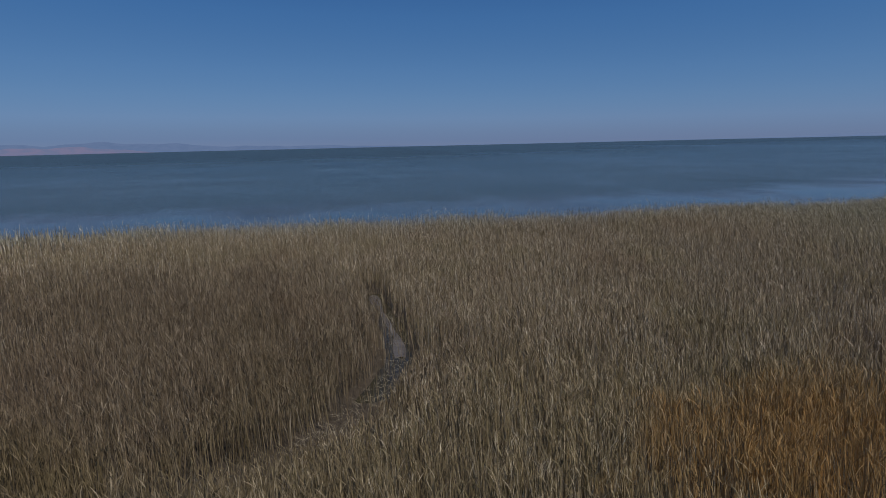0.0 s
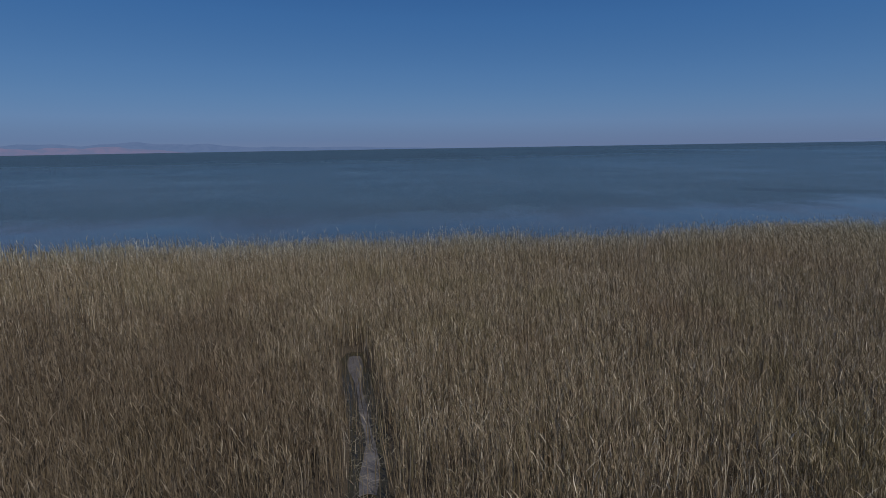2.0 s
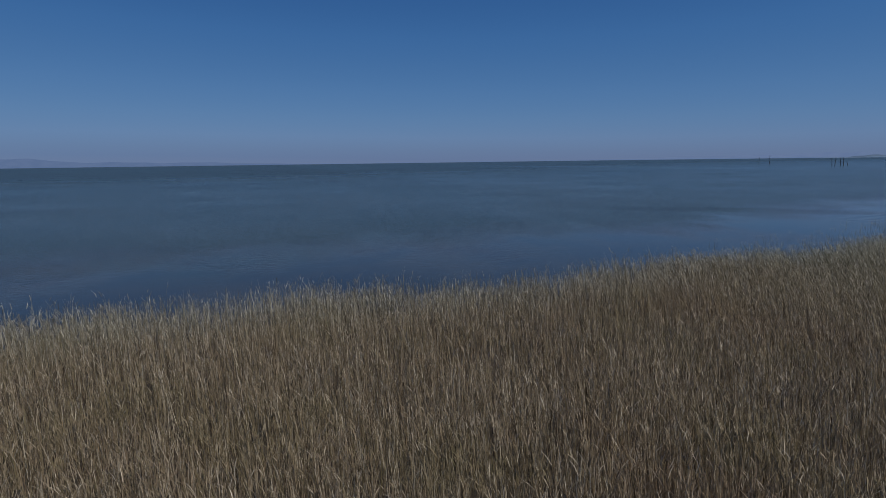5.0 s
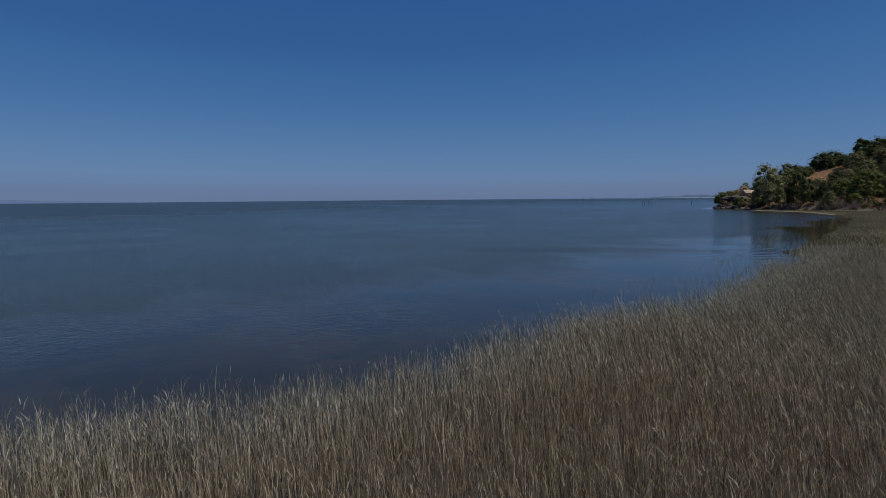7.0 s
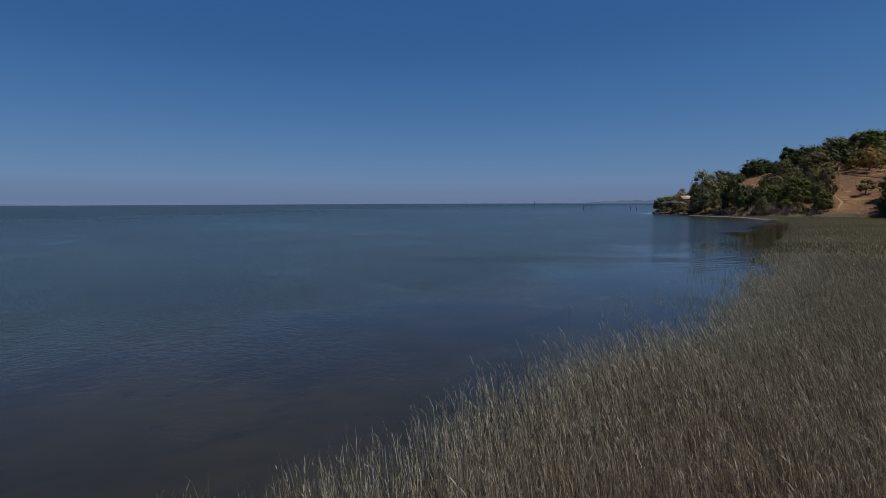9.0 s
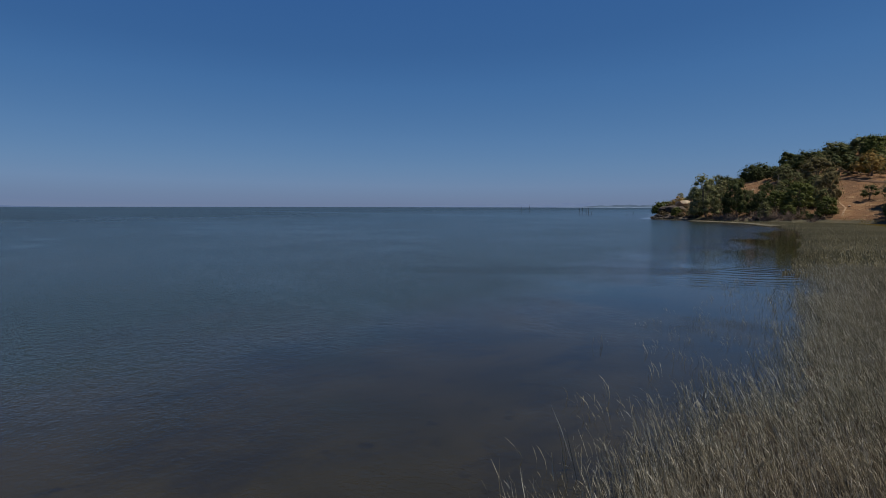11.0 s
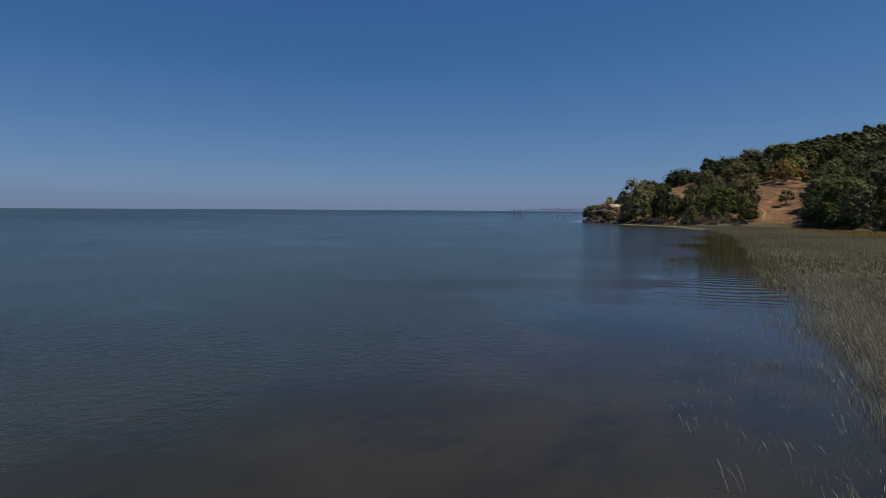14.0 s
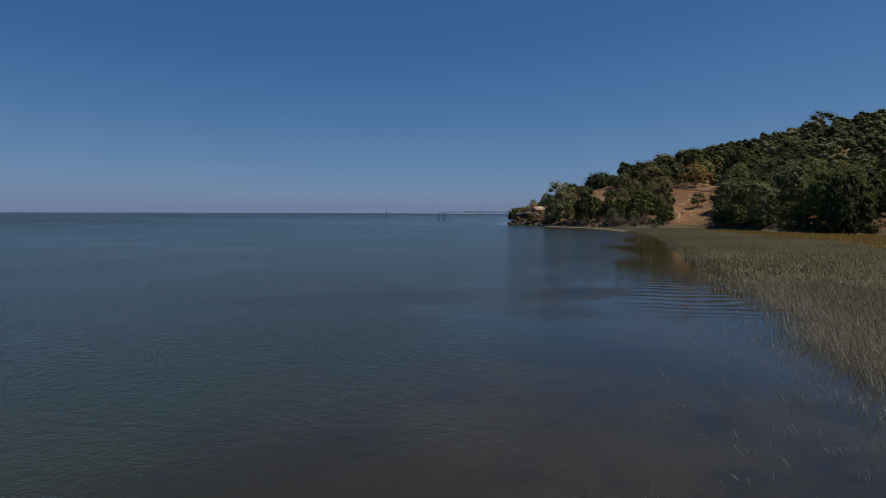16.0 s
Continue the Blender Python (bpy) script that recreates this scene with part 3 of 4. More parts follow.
def make_tree(name, seed, tall, wide, lumps, sprays, size, leaf, label, category="tree", bare=0.06, trunks=5, lump=(0.13, 0.2), limbs=False, fill=0.5):
    """One tree with a forked trunk and an uneven crown of leaf masses edged with sprays."""
    rng = np.random.default_rng(seed)
    root = tagged(new(name), label, category)
    bm = bmesh.new()
    bend = rng.uniform(-0.06, 0.06, 2) * tall
    fork = Vector((bend[0], bend[1], tall * (bare + 0.12)))
    tube(bm, [(0, 0, -0.8), (0, 0, 0.1), (bend[0] * 0.5, bend[1] * 0.5, tall * (bare + 0.06)), fork], [tall * 0.045, tall * 0.034, tall * 0.026, tall * 0.021], 6)
    centres, radii, arms = [], [], []
    for i in range(lumps):
        a = i * 2.4 + rng.uniform(-0.5, 0.5)
        q = math.sqrt((i + 0.5) / lumps)
        rr = wide / 2 * q * 0.74
        r = wide * rng.uniform(*lump)
        top = tall * (1 - 0.5 * q ** 2.4) * rng.uniform(0.88, 1.04) - r * 0.8
        c = Vector((math.cos(a) * rr + bend[0], math.sin(a) * rr + bend[1], max(top, tall * bare + r * 0.8)))
        centres.append(c)
        radii.append(r)
        if c.z - r > tall * (bare + 0.12) and i > lumps * 0.3 and bare < 0.3:
            # lower masses hang almost to the ground
            for share in ((0.5, 0.2) if bare < 0.09 else (0.45,)):
                centres.append(Vector((c.x * rng.uniform(0.98, 1.16), c.y * rng.uniform(0.98, 1.16), tall * bare + (c.z - tall * bare) * share)))
                radii.append(r * rng.uniform(0.8, 1.1))
        if i < trunks:
            mid = fork.lerp(c, 0.5) + Vector((0, 0, tall * 0.04))
            arms.append(([fork - Vector((0, 0, tall * 0.04)), mid, c], [tall * 0.016, tall * 0.010, tall * 0.004]))
    if not limbs:
        for path, thick in arms:
            tube(bm, path, thick, 4)
    trunk = part("trunk", bm, BARK, root)
    if limbs:
        for path, thick in arms:
            bm = bmesh.new()
            tube(bm, path, thick, 5)
            part("limb", bm, BARK, trunk)
    cv, cf = leaf_masses(rng, centres, radii, ROUGH_BALL, fill)
    v, f = leaf_cloud(rng, centres, radii, sprays, size)
    crown = array_part("crown", np.concatenate([cv, v]), [np.concatenate([cf, f[0] + len(cv)])], leaf, root)
    crown.data.polygons.foreach_set("use_smooth", np.arange(len(crown.data.polygons)) < len(cf))
    return root


def ground_at(x, y):
    return float(height(np.array([float(x)]), np.array([float(y)]))[0])


def stand(ob, x, y, size=1.0, turn=0.0, sink=0.0, squash=1.0):
    """A copy of a thing on the ground at x, y."""
    c = copy_thing(ob, pose(x, y, ground_at(x, y) - sink, 0, 0, turn))
    c.scale = (size, size, size * squash)
    return c


def discard(ob):
    for o in (*ob.children_recursive, ob):
        bpy.data.objects.remove(o)


# ---- hillside trees ----
def in_poly(poly, x, y):
    hit = False
    for (ax, ay), (bx, by) in zip(poly, poly[1:] + poly[:1]):
        if (ay > y) != (by > y) and x < (bx - ax) * (y - ay) / (by - ay) + ax:
            hit = not hit
    return hit


CLEARINGS = [[(362, 128), (364, 163), (400, 166), (432, 174), (480, 192), (488, 154), (440, 137)],
             [(455, 249), (449, 238), (478, 222), (512, 206), (516, 216), (487, 234)],
             [(414, 262), (414, 287), (470, 292), (470, 274)],
             [(312, 35), (312, 59), (335, 58), (362, 54), (396, 44), (442, 38), (442, 19), (396, 25), (360, 27)],
             [(468, 234), (470, 248), (506, 262), (514, 247), (495, 238)],
             [(510, 116), (510, 128), (536, 130), (536, 118)]]
LOW = [[(360, 195), (372, 240), (452, 250), (512, 216), (500, 200), (440, 205)], [(400, 250), (404, 284), (440, 282), (440, 255)], [(345, 62), (352, 68), (370, 62), (362, 56)]]

KINDS = {}


def kind(key, *args, **more):
    KINDS[key] = make_tree(*args, **more)


kind("oak_a", "oak_tree", 1, 13.5, 18.0, 15, 1700, 0.5, OAK, "dark green evergreen oak with a broad rounded crown")
kind("oak_b", "oak_tree", 2, 12.0, 16.0, 14, 1600, 0.48, OAK, "dark green evergreen oak with a broad rounded crown")
kind("oak_c", "oak_tree", 3, 14.0, 15.0, 15, 1600, 0.47, GREEN, "mid-green leafy tree with an uneven crown")
kind("olive_a", "willow_tree", 4, 17.0, 13.5, 16, 1950, 0.4, WILLOW, "grey-green willow with a tall loose crown", bare=0.04)
kind("olive_b", "bay_tree", 5, 13.0, 16.0, 15, 1600, 0.47, OLIVE, "olive-green spreading tree with a rough crown")
kind("gold", "oak_tree", 6, 9.5, 14.0, 9, 1100, 0.34, GOLD, "golden-brown oak with thinning dry leaves", bare=0.1, limbs=True)
kind("brown", "oak_tree", 16, 12.0, 17.0, 15, 1600, 0.47, DUSTY, "dusty olive-brown oak with a wide rounded crown")
kind("lone", "oak_tree", 14, 9.0, 9.5, 8, 900, 0.3, OAK, "small dark round oak alone in the dry clearing", bare=0.16, limbs=True)
kind("far_a", "oak_tree", 7, 13.0, 18.0, 8, 205, 0.77, OAK, "dark green evergreen oak on the upper hillside", trunks=0, lump=(0.17, 0.25), bare=0.03, fill=0.66)
kind("far_b", "oak_tree", 8, 13.0, 17.0, 8, 205, 0.77, GREEN, "mid-green oak on the upper hillside", trunks=0, lump=(0.17, 0.25), bare=0.03, fill=0.66)
kind("far_c", "bay_tree", 9, 14.0, 16.0, 8, 205, 0.77, OLIVE, "olive-green tree on the upper hillside", trunks=0, lump=(0.17, 0.25), bare=0.03, fill=0.66)
kind("bush_a", "shrub", 10, 3.6, 6.0, 5, 170, 0.34, SCRUB_LEAF, "low olive-brown scrub bush at the hill foot", "shrub", bare=0.02, trunks=2, lump=(0.16, 0.25))
kind("bush_b", "shrub", 11, 4.2, 6.0, 5, 170, 0.34, OAK, "low dark green bush at the hill foot", "shrub", bare=0.02, trunks=2, lump=(0.16, 0.25))
kind("pine", "pine_tree", 12, 20.0, 20.0, 12, 900, 0.42, OAK, "tall dark pine with flat layered crown above the ridge", bare=0.42, lump=(0.09, 0.16), limbs=True, trunks=9)

# kind, place in the plan, width and height of the crown
SPOTS = (("olive_a", 381, 230, 23, 30.5), ("oak_a", 377, 209, 20, 25), ("oak_b", 515, 254, 31, 15), ("olive_b", 486, 223, 16, 15), ("oak_a", 512, 218, 26, 18), ("brown", 474, 198, 33, 21),
         ("oak_c", 388, 179, 20, 20), ("brown", 406, 170, 18, 21), ("oak_c", 384, 163, 13, 13), ("oak_b", 378, 196, 13, 15), ("oak_c", 383, 190, 14, 14), ("gold", 481, 168, 27, 18), ("gold", 448, 286, 13, 8.5),
         ("lone", 420, 153, 12.5, 11), ("oak_c", 549, 186, 20, 20), ("olive_b", 554, 211, 25, 16), ("oak_a", 420, 128, 27, 23), ("oak_b", 472, 142, 22, 17), ("oak_b", 511, 146, 24, 27), ("oak_c", 376, 116, 24, 25), ("olive_b", 371, 97, 26, 31),
         ("oak_c", 358, 82, 25, 30), ("oak_b", 345, 73, 26, 31), ("oak_a", 507, 112, 28, 26), ("oak_a", 440, 50, 29, 28), ("oak_b", 458, 24, 32, 30), ("brown", 332, 28, 24, 20), ("olive_b", 377, 51, 17, 15), ("bush_b", 362, 50, 11, 9), ("oak_b", 358, 56, 17, 14), ("bush_b", 343, 44, 11, 9),
         ("pine", 736, 109, 36, 27), ("oak_a", 560, 238, 17, 13), ("oak_b", 505, 252, 16, 12), ("oak_a", 487, 268, 15, 11.5), ("bush_b", 494, 222, 9, 6.5))
WIDTHS = {"olive_a": (13.5, 17), "olive_b": (16, 13), "oak_a": (18, 13.5), "oak_b": (16, 12), "oak_c": (15, 14), "brown": (17, 12), "gold": (14, 9.5), "lone": (9.5, 9), "bush_b": (6, 4.2), "pine": (20, 20)}
taken = []
rng = random.Random(7)
UPPER = []
GROUPS = {"tree": "trees on the hillside", "shrub": "bushes at the hill foot"}
for key, x, y, wide, tall in SPOTS:
    w, h = WIDTHS[key]
    size = wide / w
    tagged(stand(KINDS[key], x, y, size, rng.uniform(0, 360), 0.3, 0.96 * tall / h / size), group=GROUPS[KINDS[key]["category"]])
    taken.append((x, y, wide * 0.42))
# the outcrop on the point stays bare
taken.append((428, 272, 16))


def free(x, y, r):
    return all((x - a) ** 2 + (y - b) ** 2 > (r + c) ** 2 * 0.36 for a, b, c in taken)


def sites(tries, near, far, radius, low_ok=False):
    """Free spots for trees, between two distances inland from the foot of the hill."""
    found = []
    for _ in range(tries):
        x, y = rng.uniform(300, 860), rng.uniform(-90, 420)
        west, north = hill(np.array([x]), np.array([y]))
        s = min(west[0], north[0] * 1.3)
        # the slope turned away from the bay carries none
        bearing = math.degrees(math.atan2(x - 25, y - 60))
        if not near < s < far or not 57 < bearing < 100 or (s > 170 and bearing < 62):
            continue
        if any(in_poly(c, x, y) for c in CLEARINGS) or (not low_ok and any(in_poly(c, x, y) for c in LOW)):
            continue
        size = rng.uniform(0.7, 1.35)
        if free(x, y, radius * size):
            taken.append((x, y, radius * size))
            found.append((x, y, size))
    return found


for x, y, size in sites(7000, 4, 100, 9.5):
    size *= 1.25 if y < 150 else 0.72
    key = rng.choice(("oak_a", "oak_b", "oak_c", "oak_b", "olive_b", "oak_a", "olive_a"))
    tagged(stand(KINDS[key], x, y, size, rng.uniform(0, 360), 0.1, rng.uniform(0.85, 1.1)), group=GROUPS["tree"])
for x, y, size in sites(4000, 3, 110, 4.0, True):
    if any(in_poly(c, x, y) for c in LOW):
        key = "bush_a" if y > 246 else rng.choice(("oak_a", "oak_b", "olive_b"))
        tagged(stand(KINDS[key], x, y, size * (0.9 if y > 246 else 0.36), rng.uniform(0, 360), 0.1), group=GROUPS[KINDS[key]["category"]])
for x, y, size in sites(3000, 1, 60, 2.6, True):
    tagged(stand(KINDS[rng.choice(("bush_a", "bush_b", "bush_a"))], x, y, size, rng.uniform(0, 360), 0.1), group=GROUPS["shrub"])
for _ in range(44):
    y = rng.uniform(232, 288)
    x = float(table(BASE, y)) + rng.uniform(1.5, 8)
    size = rng.uniform(0.6, 1.2) * (0.6 if y > 256 else 1)
    tagged(stand(KINDS["bush_a" if y > 256 else rng.choice(("bush_a", "bush_b"))], x, y, size, rng.uniform(0, 360), 0.1), group=GROUPS["shrub"])
# dark bushes crowd the foot of the woods
for _ in range(45):
    y = rng.uniform(62, 126)
    x = float(table(BASE, y)) + rng.uniform(2, 9)
    tagged(stand(KINDS["bush_b"], x, y, rng.uniform(0.8, 1.5), rng.uniform(0, 360), 0.1), group=GROUPS["shrub"])
under = sites(3500, 2, 120, 2.2, True)
upper = sites(7000, 100, 400, 9.0)
for leaf, keys in ((OAK, ("far_a",)), (GREEN, ("far_b",)), (OLIVE, ("far_c",)), (SCRUB_LEAF, ("bush_a",))):
    pick = under if leaf is SCRUB_LEAF else [s for i, s in enumerate(upper) if (i % 5 < 3, i % 5 == 3, i % 5 == 4)[(OAK, GREEN, OLIVE).index(leaf)]]
    for piece, mat in (("crown", leaf), ("trunk", BARK)):
        src = [o for o in KINDS[keys[0]].children if o.name.startswith(piece)][0].data
        co = np.empty(len(src.vertices) * 3)
        src.vertices.foreach_get("co", co)
        co = co.reshape(-1, 3)
        tri = [p.vertices[:] for p in src.polygons]
        by_size = [np.array([t for t in tri if len(t) == k]) for k in (3, 4) if any(len(t) == k for t in tri)]
        verts, faces = [], [[] for _ in by_size]
        for i, (x, y, size) in enumerate(pick):
            a = rng.uniform(0, 6.28)
            turn = np.array(((math.cos(a), math.sin(a), 0), (-math.sin(a), math.cos(a), 0), (0, 0, rng.uniform(0.74, 0.96))))
            verts.append(co @ turn * size + np.array((x, y, ground_at(x, y))))
            for f, b in zip(faces, by_size):
                f.append(b + i * len(co))
        UPPER.append((piece, mat, np.concatenate(verts), [np.concatenate(f) for f in faces]))
verts, faces, slots, start = [], [], [], 0
for i, (piece, mat, v, f) in enumerate(UPPER):
    verts.append(v)
    faces += [g + start for g in f]
    slots += [np.full(len(g), i) for g in f]
    start += len(v)
me = raw_mesh("hillside_woods", np.concatenate(verts), faces, UPPER[0][1])
for piece, mat, v, f in UPPER[1:]:
    me.materials.append(mat)
me.polygons.foreach_set("material_index", np.concatenate(slots).astype(np.int32))
tagged(new("hillside_woods", me), "dense dark oak woods and scrub covering the hillside", "woods", kind="stuff")
for ob in KINDS.values():
    discard(ob)


# ---- dry grass on the clearings ----
def in_clearing(x, y):
    return np.array([any(in_poly(c, a, b) for c in CLEARINGS) for a, b in zip(x, y)])


tuft_field("dry_grass", (314, 20, 530, 300), 45000, in_clearing, 0.24, 0.3, DRY_GRASS, "tufts of dry golden-brown grass on the open slopes", "grass", 0.6)


# ---- rocks, dead brush and track ----
def make_rock(seed, material):
    r = np.random.default_rng(seed)
    bm = bmesh.new()
    bmesh.ops.create_icosphere(bm, subdivisions=2, radius=1)
    for v in bm.verts:
        v.co = v.co * (1 + 0.28 * noise.noise(v.co * 1.3 + Vector((seed, 0, 0))) + 0.10 * noise.noise(v.co * 4)) * r.uniform(0.94, 1.06)
        v.co.z *= 0.62
    me = bpy.data.meshes.new("rock")
    bm.to_mesh(me)
    bm.free()
    me.materials.append(material)
    return me


ROCKS = [make_rock(i, ROCK) for i in range(4)]
for i in range(46):
    y = rng.uniform(262, 288) if i < 34 else rng.uniform(236, 262)
    x = float(table(BASE, y)) - 2 + rng.uniform(-2, 5) if y < 281 else rng.uniform(415, 427)
    s = rng.uniform(0.6, 2.3)
    ob = tagged(new("shore_rock", ROCKS[i % 4]), "dark wet boulder along the point's waterline", "rock", "boulders round the point")
    ob.matrix_basis = pose(x, y, max(ground_at(x, y), -0.3) + 0.15 * s, rng.uniform(-15, 15), rng.uniform(-15, 15), rng.uniform(0, 360)) @ Matrix.Diagonal((s * 1.3, s, s, 1))
STONES = [make_rock(20 + i, PALE) for i in range(3)]
for i, (x, y, s) in enumerate(((449, 240, 1.3), (380, 163, 1.0), (366, 27, 1.5), (404, 158, 0.8), (530, 152, 1.5), (376, 218, 1.4), (373, 210, 1.0), (379, 48, 1.6), (520, 150.5, 1.5), (526, 153, 1.2), (434, 110, 1.6), (456, 233, 1.0))):
    ob = tagged(new("pale_rock", STONES[i % 3]), "pale sunlit boulder on the dry hillside", "rock", "pale boulders")
    ob.matrix_basis = pose(x, y, ground_at(x, y) + 0.3 * s, 0, 0, i * 70) @ Matrix.Diagonal((s, s, s, 1))

bluff = tagged(new("pale_bluff", STONES[1]), "pale bare sandstone outcrop on the wooded point", "rock outcrop")
bluff.matrix_basis = pose(439, 277, ground_at(439, 277) + 1.0, 0, 8, 35) @ Matrix.Diagonal((10.0, 6.5, 5.6, 1))
LUMPS = [make_rock(40 + i, RUBBLE) for i in range(3)]
for i in range(60):
    x, y = rng.uniform(316, 352), rng.uniform(31, 48)
    s = rng.uniform(0.35, 1.2)
    ob = tagged(new("bank_rock", LUMPS[i % 3]), "tan rock on the eroded bare bank", "rock", "rocks on the eroded bank")
    ob.matrix_basis = pose(x, y, ground_at(x, y) + 0.2 * s, rng.uniform(-20, 20), rng.uniform(-20, 20), rng.uniform(0, 360)) @ Matrix.Diagonal((s * 1.2, s, s, 1))


# the low dark cliff under the wooded point
for i, (x, y, s) in enumerate(((406, 262, 4.2), (411, 270, 4.8), (415, 276, 4.6), (420, 282, 4.4), (425, 287, 3.6), (416, 284, 2.2), (431, 290, 3.2))):
    ob = tagged(new("cliff_rock", ROCKS[i % 4]), "large dark brown rock of the low shore cliff", "rock", "rocks of the shore cliff")
    ob.matrix_basis = pose(x, y, ground_at(x, y) + 0.25 * s, 8 * (i % 3) - 8, 0, 67 * i) @ Matrix.Diagonal((s * 1.25, s, s * 1.1, 1))


def make_log(seed):
    """A bleached fallen trunk with stubs of its branches."""
    r = random.Random(seed)
    root = tagged(new("fallen_log"), "bleached fallen tree trunk on the eroded bank", "log", "logs on the eroded bank")
    ln = r.uniform(3.5, 7)
    bm = bmesh.new()
    tube(bm, [(0, 0, 0.2), (ln * 0.35, r.uniform(-0.3, 0.3), 0.35), (ln * 0.7, r.uniform(-0.5, 0.5), 0.3), (ln, r.uniform(-0.7, 0.7), 0.45)], [0.3, 0.26, 0.2, 0.09], 8)
    part("trunk", bm, BLEACHED, root)
    for k in range(3):
        u = ln * r.uniform(0.3, 0.85)
        side = r.choice((-1, 1))
        bm = bmesh.new()
        tube(bm, [(u, 0, 0.3), (u + 0.5, side * 0.5, 0.8), (u + r.uniform(0.6, 1.2), side * 1.0, r.uniform(0.8, 1.6))], [0.1, 0.07, 0.03], 6)
        part("branch", bm, BLEACHED, root)
    return root


for i, (x, y, turn) in enumerate(((322, 33, 70), (327, 41, 120), (333, 36, 40), (338, 46, 100), (344, 40, 150), (331, 48, 15), (381, 55, 85), (350, 33, 60), (324, 46, 135))):
    make_log(i).matrix_basis = pose(x, y, ground_at(x, y), 0, -14, turn)


def make_snag(seed, tall):
    """A standing dead tree, bare and pale."""
    r = random.Random(seed)
    root = tagged(new("dead_tree"), "pale bare dead tree standing among the oaks", "tree", "dead trees on the hill")
    bm = bmesh.new()
    tube(bm, [(0, 0, -0.5), (0.1, 0, tall * 0.4), (-0.2, 0.2, tall * 0.75), (0.1, 0.1, tall)], [0.42, 0.34, 0.22, 0.06], 8)
    trunk = part("trunk", bm, BLEACHED, root)
    for k in range(6):
        z, a, ln = tall * r.uniform(0.45, 0.9), r.uniform(0, 6.28), r.uniform(1.2, 2.8)
        bm = bmesh.new()
        tube(bm, [(0, 0, z), (math.cos(a) * ln * 0.6, math.sin(a) * ln * 0.6, z + 0.5), (math.cos(a) * ln, math.sin(a) * ln, z + 1.5)], [0.12, 0.08, 0.03], 5)
        part("limb", bm, BLEACHED, trunk)
    return root


make_snag(1, 12).matrix_basis = pose(536, 155, ground_at(536, 155), 0, 4, 0)
make_snag(2, 9).matrix_basis = pose(470, 222, ground_at(470, 222), 5, 0, 40)


def make_brush(seed):
    r = random.Random(seed)
    root = tagged(new("dead_brush"), "tangle of bare grey dead branches by the marsh", "dead brush", "dead brush along the hill foot")
    for b in range(18):
        bm = bmesh.new()
        for _ in range(1):
            a, ln = r.uniform(0, 6.28), r.uniform(1.4, 3.4)
            base = Vector((r.uniform(-1.2, 1.2), r.uniform(-1.2, 1.2), -0.1))
            end = base + Vector((math.cos(a) * ln * 0.7, math.sin(a) * ln * 0.7, ln * r.uniform(0.5, 1.0)))
            mid = base.lerp(end, 0.5) + Vector((r.uniform(-0.3, 0.3), r.uniform(-0.3, 0.3), 0.3))
            tube(bm, [base, mid, end], [0.11, 0.08, 0.03], 5)
        part("branch", bm, DEAD, root)
    return root


brush = [make_brush(i) for i in range(3)]
for i in range(44):
    y = rng.uniform(164, 196) if i < 30 else rng.uniform(200, 226)
    x = float(table(BASE, y)) + rng.uniform(1, 9)
    stand(brush[i % 3], x, y, rng.uniform(0.9, 1.6), rng.uniform(0, 360))
for ob in brush:
    discard(ob)


def ribbon(name, points, half, lift, material, label, category):
    """A strip that follows the ground along a line of the plan."""
    p = np.array(points, float)
    t = np.linspace(0, len(p) - 1, (len(p) - 1) * 8 + 1)
    x, y = np.interp(t, np.arange(len(p)), p[:, 0]), np.interp(t, np.arange(len(p)), p[:, 1])
    dx, dy = np.gradient(x), np.gradient(y)
    ln = np.hypot(dx, dy)
    nx, ny = -dy / ln, dx / ln
    h = half * (1 + 0.25 * wave(x, y, 6, 2))
    rows = []
    for k in (-1, -0.5, 0, 0.5, 1):
        a, b = x + nx * h * k, y + ny * h * k
        rows.append(np.stack([a, b, height(a, b) + lift * (1 - k * k) + 0.02], 1))
    rows.append(rows[-1] - np.array((0, 0, 0.8)))
    rows.insert(0, rows[0] - np.array((0, 0, 0.8)))
    n, m = len(x), len(rows)
    i = (np.arange(m - 1)[:, None] * n + np.arange(n - 1)).ravel()
    return tagged(new(name, raw_mesh(name, np.concatenate(rows), [np.stack([i, i + 1, i + n + 1, i + n], 1)], material)), label, category, kind="structure")


ribbon("dirt_track", ((362, 22), (366, 30), (370, 41), (362, 52), (358, 60)), 1.6, 0.25, DIRT, "pale dirt track cut across the dry hillside", "track")
ribbon("hill_path", ((430, 175), (425.5, 172.9), (408, 163.4), (400, 158.6), (385, 155.8)), 0.55, 0.1, TRACK, "pale worn footpath down the dry clearing", "path")
ribbon("ridge_track", ((478, 236), (490, 228.4), (501.5, 220.4), (508, 215)), 1.7, 0.3, TRACK, "pale dirt track along the wooded ridge", "track")
# a darker brown strip follows the upper edge of the clearing
ribbon("eroded_edge", ((480, 186), (467, 170), (463, 154), (468, 146)), 2.2, 0.5, SOIL, "dark brown strip along the top of the clearing", "soil bank")
ribbon("shore_sand", ((303, 157), (325, 172), (346, 192), (362, 218), (370, 234), (380, 246)), 4.6, 0.3, SAND, "narrow pale sandy spit edging the marsh", "beach")


ribbon("channel_mud", CHANNEL[4:], 0.46, 0.17, MUD, "wet grey mud lying bare in the tidal channel", "mud")


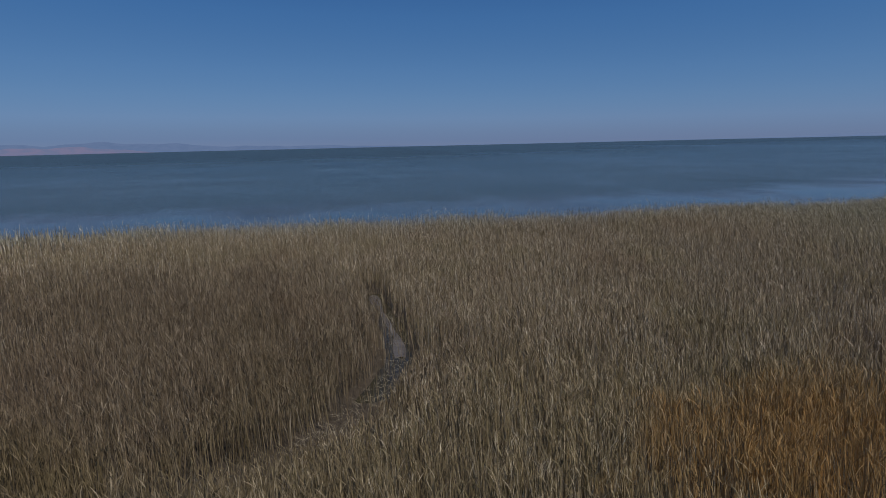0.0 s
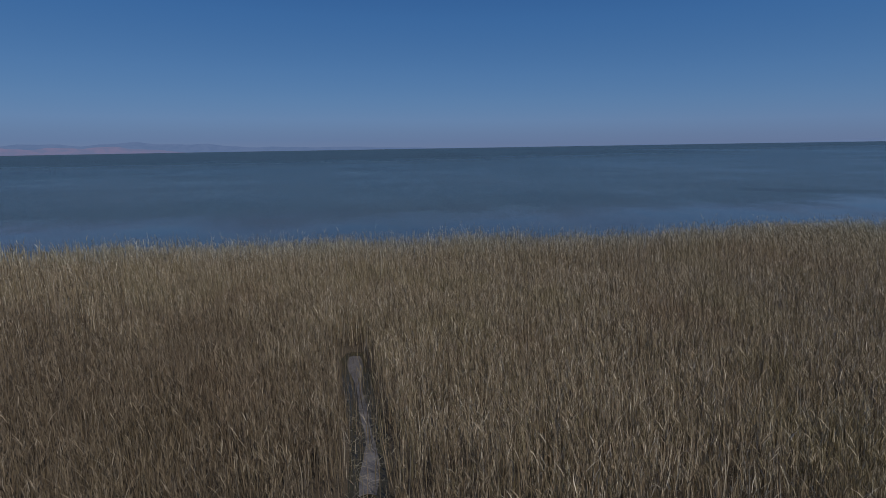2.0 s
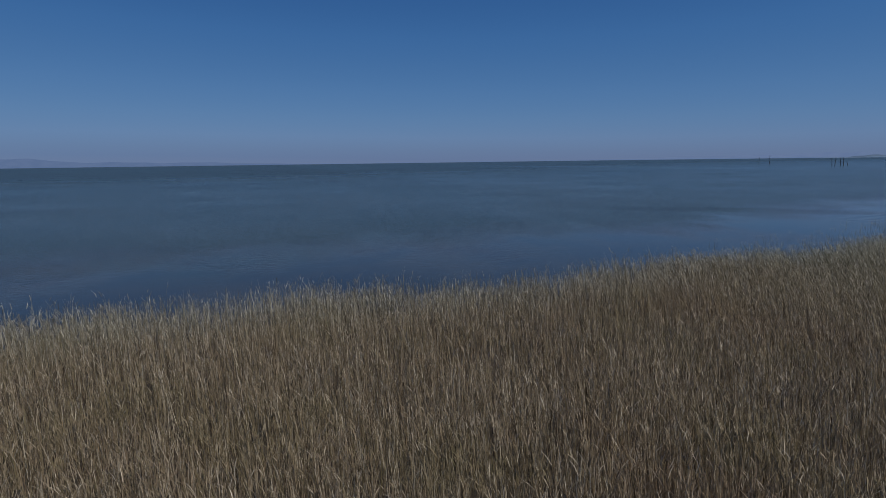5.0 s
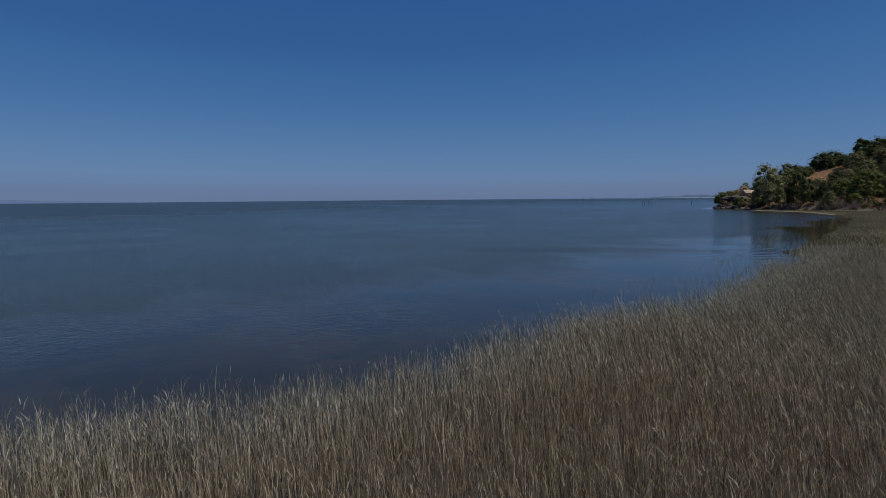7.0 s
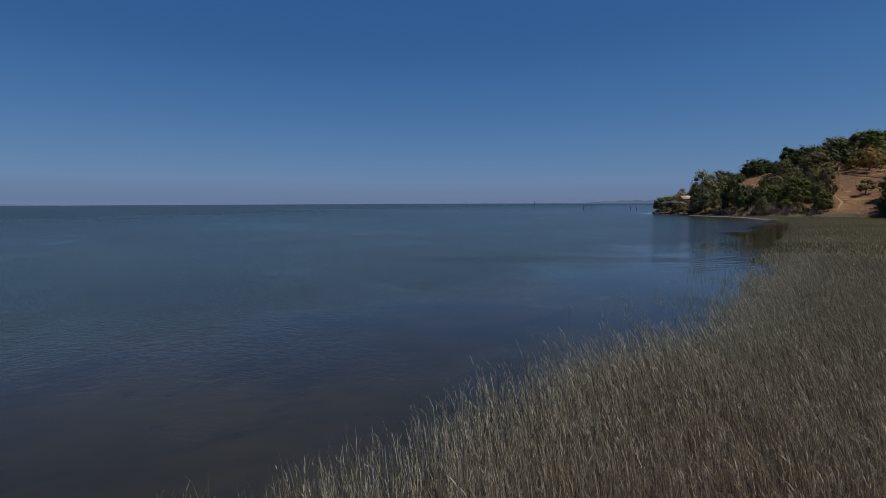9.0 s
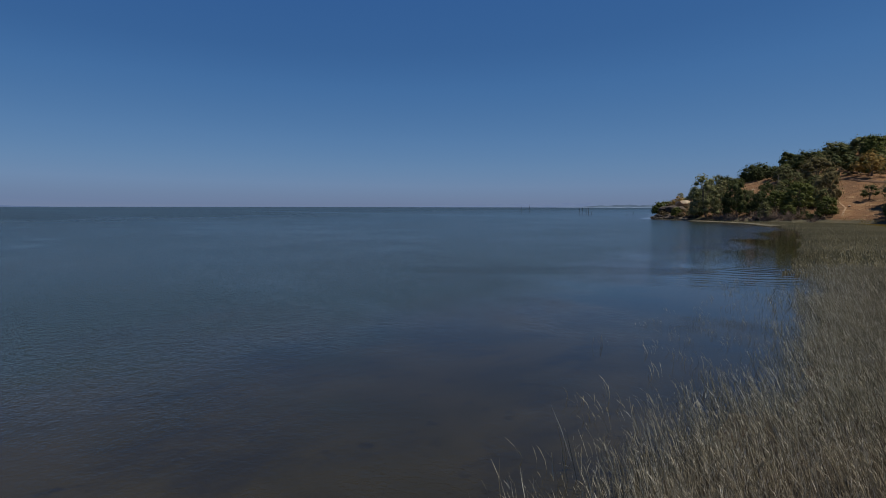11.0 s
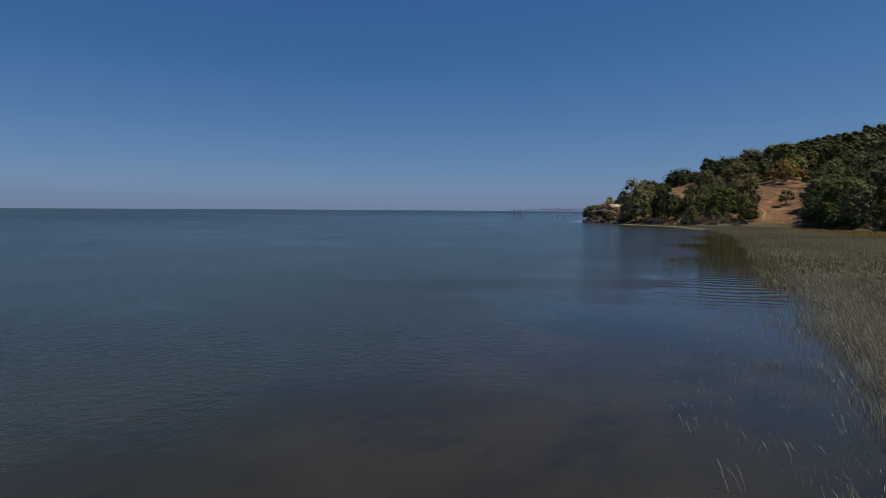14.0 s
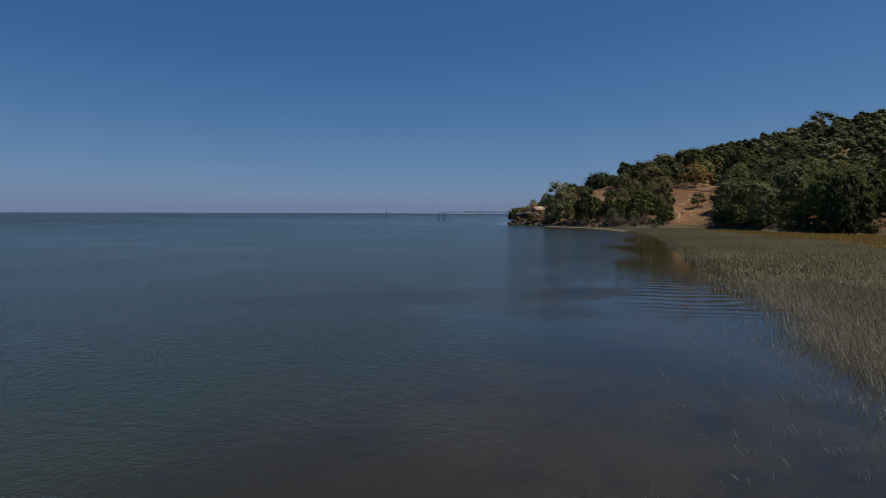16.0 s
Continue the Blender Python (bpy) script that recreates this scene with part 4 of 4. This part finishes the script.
def litter(count):
    """Broken pale stalks lying across the bare mud of the channel."""
    t = np.random.uniform(0, len(CHANNEL) - 3, count)
    k = np.arange(len(CHANNEL) - 2)
    x, y = np.interp(t, k, CHANNEL[1:-1, 0]), np.interp(t, k, CHANNEL[1:-1, 1])
    x, y = x + np.random.normal(0, 0.42, count), y + np.random.normal(0, 0.3, count)
    a = np.random.uniform(0, 2 * math.pi, count)
    z = np.maximum(height(x, y), 0.0) + 0.08
    ob = blades("reed_litter", x, y, z, np.random.uniform(0.05, 0.16, count), np.cos(a) * 4.5, np.sin(a) * 4.5, np.random.uniform(0.01, 0.018, count), *PLAIN, STRAW)
    return tagged(ob, "broken pale reed stalks lying on the channel mud", "reed litter", kind="stuff")


litter(420)


# ---- old piles in the bay ----
def make_pile(seed, tall, lean):
    r = random.Random(seed)
    root = tagged(new("mooring_pile"), "dark weathered timber pile standing in the bay", "pile", "old timber piles in the bay")
    bm = bmesh.new()
    tube(bm, [(0, 0, -1), (lean * 0.5, 0, tall * 0.5), (lean, 0.1, tall)], [0.30, 0.27, 0.23], 9)
    post = part("post", bm, PILE, root)
    bm = bmesh.new()
    tube(bm, [(lean, 0.1, tall), (lean * 1.02, 0.1, tall + 0.25)], [0.28, 0.16], 9)
    part("cap", bm, PILE, post)
    return root


PILE_SPOTS = ((618.6, 619.1, 8.5, 0.3), (626.9, 610.2, 10.6, -0.2), (534.0, 449.2, 7.2, 0.8), (536.9, 448.7, 7.5, -0.5), (538.1, 443.8, 6.9, 0.9), (541.2, 443.1, 7.2, -0.6), (545.4, 442.4, 2.2, 0.1), (578.9, 418.8, 3.8, 0.1), (584.2, 414.3, 3.2, -0.1))
for i, (x, y, tall, lean) in enumerate(PILE_SPOTS):
    make_pile(i, tall, lean).matrix_basis = pose(x, y, 0, 0, 0, i * 50)


# ---- reed clumps in the shallows ----
def make_clump(seed):
    r = np.random.default_rng(seed)
    root = tagged(new("reed_clump"), "sparse leaning reeds rising from shallow water", "reeds", "reed clumps in the shallows")
    for i in range(8):
        n = 1
        x, y = r.normal(0, 0.5, n), r.normal(0, 0.5, n)
        h = r.uniform(0.35, 1.1, n)
        lx, ly = r.normal(-0.26, 0.3, n), r.normal(0.3, 0.3, n)
        ob = blades("stalk", x, y, np.full(n, -0.15), h, lx, ly, np.full(n, 0.016), (0, 0.45, 0.8, 1), (0.6, 1.0, 1.5, 0), REED)
        ob.parent = root
    return root


clumps = [make_clump(i) for i in range(9)]
for i in range(110):
    x = rng.uniform(30, 50) if i % 7 == 0 else rng.uniform(52, 88)
    y = float(table(COAST, x)) + rng.uniform(1.5, 4.0 + 6.5 * min(1, (x - 28) / 20)) * rng.uniform(0.5, 1)
    stand(clumps[i % 9], x, y, rng.uniform(0.7, 1.15) * (1 if x < 50 else 0.62), rng.uniform(-70, 70)).location.z = 0
for ob in clumps:
    discard(ob)


# ---- far shores ----
def far_ridge(name, a0, a1, r, crest, material, label):
    """A low range on the horizon between two bearings; crest gives its height along the way."""
    a = np.radians(np.linspace(a0, a1, 90))
    q = np.linspace(0, 1, 90)
    z = table(crest, q) * (1 + 0.12 * np.sin(q * 61) + 0.10 * np.sin(q * 23 + 1) + 0.06 * np.sin(q * 140))
    rows = []
    for dr, f in ((-60, 0.0), (-25, 0.6), (0, 1.0), (60, 0.9), (160, 0.0)):
        rows.append(np.stack([20 + np.sin(a) * (r + dr), 50 + np.cos(a) * (r + dr), z * f - 0.5], 1))
    n = len(a)
    i = (np.arange(len(rows) - 1)[:, None] * n + np.arange(n - 1)).ravel()
    return tagged(new(name, raw_mesh(name, np.concatenate(rows), [np.stack([i, i + 1, i + n + 1, i + n], 1)], material)), label, "far hills", kind="structure")


# these shores light themselves, with blue air haze painted into the glow
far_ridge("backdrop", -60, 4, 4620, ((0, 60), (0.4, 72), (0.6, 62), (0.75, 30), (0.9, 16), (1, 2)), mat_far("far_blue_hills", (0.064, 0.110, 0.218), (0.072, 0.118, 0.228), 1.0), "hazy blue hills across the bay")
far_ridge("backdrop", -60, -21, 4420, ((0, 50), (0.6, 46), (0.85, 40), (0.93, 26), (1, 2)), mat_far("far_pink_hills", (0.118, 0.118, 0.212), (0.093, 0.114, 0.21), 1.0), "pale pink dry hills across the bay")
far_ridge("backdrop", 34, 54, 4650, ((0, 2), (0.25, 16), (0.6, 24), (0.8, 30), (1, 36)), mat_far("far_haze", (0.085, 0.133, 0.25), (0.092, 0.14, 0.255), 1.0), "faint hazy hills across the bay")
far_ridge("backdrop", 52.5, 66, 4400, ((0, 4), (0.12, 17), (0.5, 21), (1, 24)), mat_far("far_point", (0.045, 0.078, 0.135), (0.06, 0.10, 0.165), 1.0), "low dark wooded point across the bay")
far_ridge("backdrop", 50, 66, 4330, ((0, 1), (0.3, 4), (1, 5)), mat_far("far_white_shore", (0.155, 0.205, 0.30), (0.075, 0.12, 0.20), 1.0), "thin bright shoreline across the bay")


def make_sail():
    """A small far sailing boat."""
    root = tagged(new("sailing_boat"), "tiny white sailing boat far across the bay", "boat")
    bm = bmesh.new()
    rows = []
    for u, wide, top in ((-3.6, 0.7, 0.9), (-1.5, 1.2, 0.8), (1.5, 1.1, 0.85), (3.9, 0.1, 1.1)):
        rows.append([bm.verts.new((u, -wide, top)), bm.verts.new((u, 0, -0.4)), bm.verts.new((u, wide, top))])
    for a, b in zip(rows, rows[1:]):
        bm.faces.new((a[0], a[1], b[1], b[0]))
        bm.faces.new((a[1], a[2], b[2], b[1]))
        bm.faces.new((a[2], a[0], b[0], b[2]))
    white = mat_grainy("white_paint", (0.75, 0.75, 0.72), (0.82, 0.82, 0.8), 0.5, 0.5, 0.05)
    part("hull", bm, white, root)
    bm = bmesh.new()
    tube(bm, [(0.4, 0, 0.5), (0.4, 0, 11)], [0.1, 0.06], 6)
    mast = part("mast", bm, white, root)
    bm = bmesh.new()
    for dy in (-0.04, 0.04):
        bm.faces.new([bm.verts.new(v) for v in ((0.3, dy, 1.6), (-3.4, dy, 1.7), (-1.9, 0.35 + dy, 5), (0.3, dy, 10.6))])
    part("sail", bm, white, mast)
    return root


make_sail().matrix_basis = pose(2093, 1291, 0, 0, 0, 20)
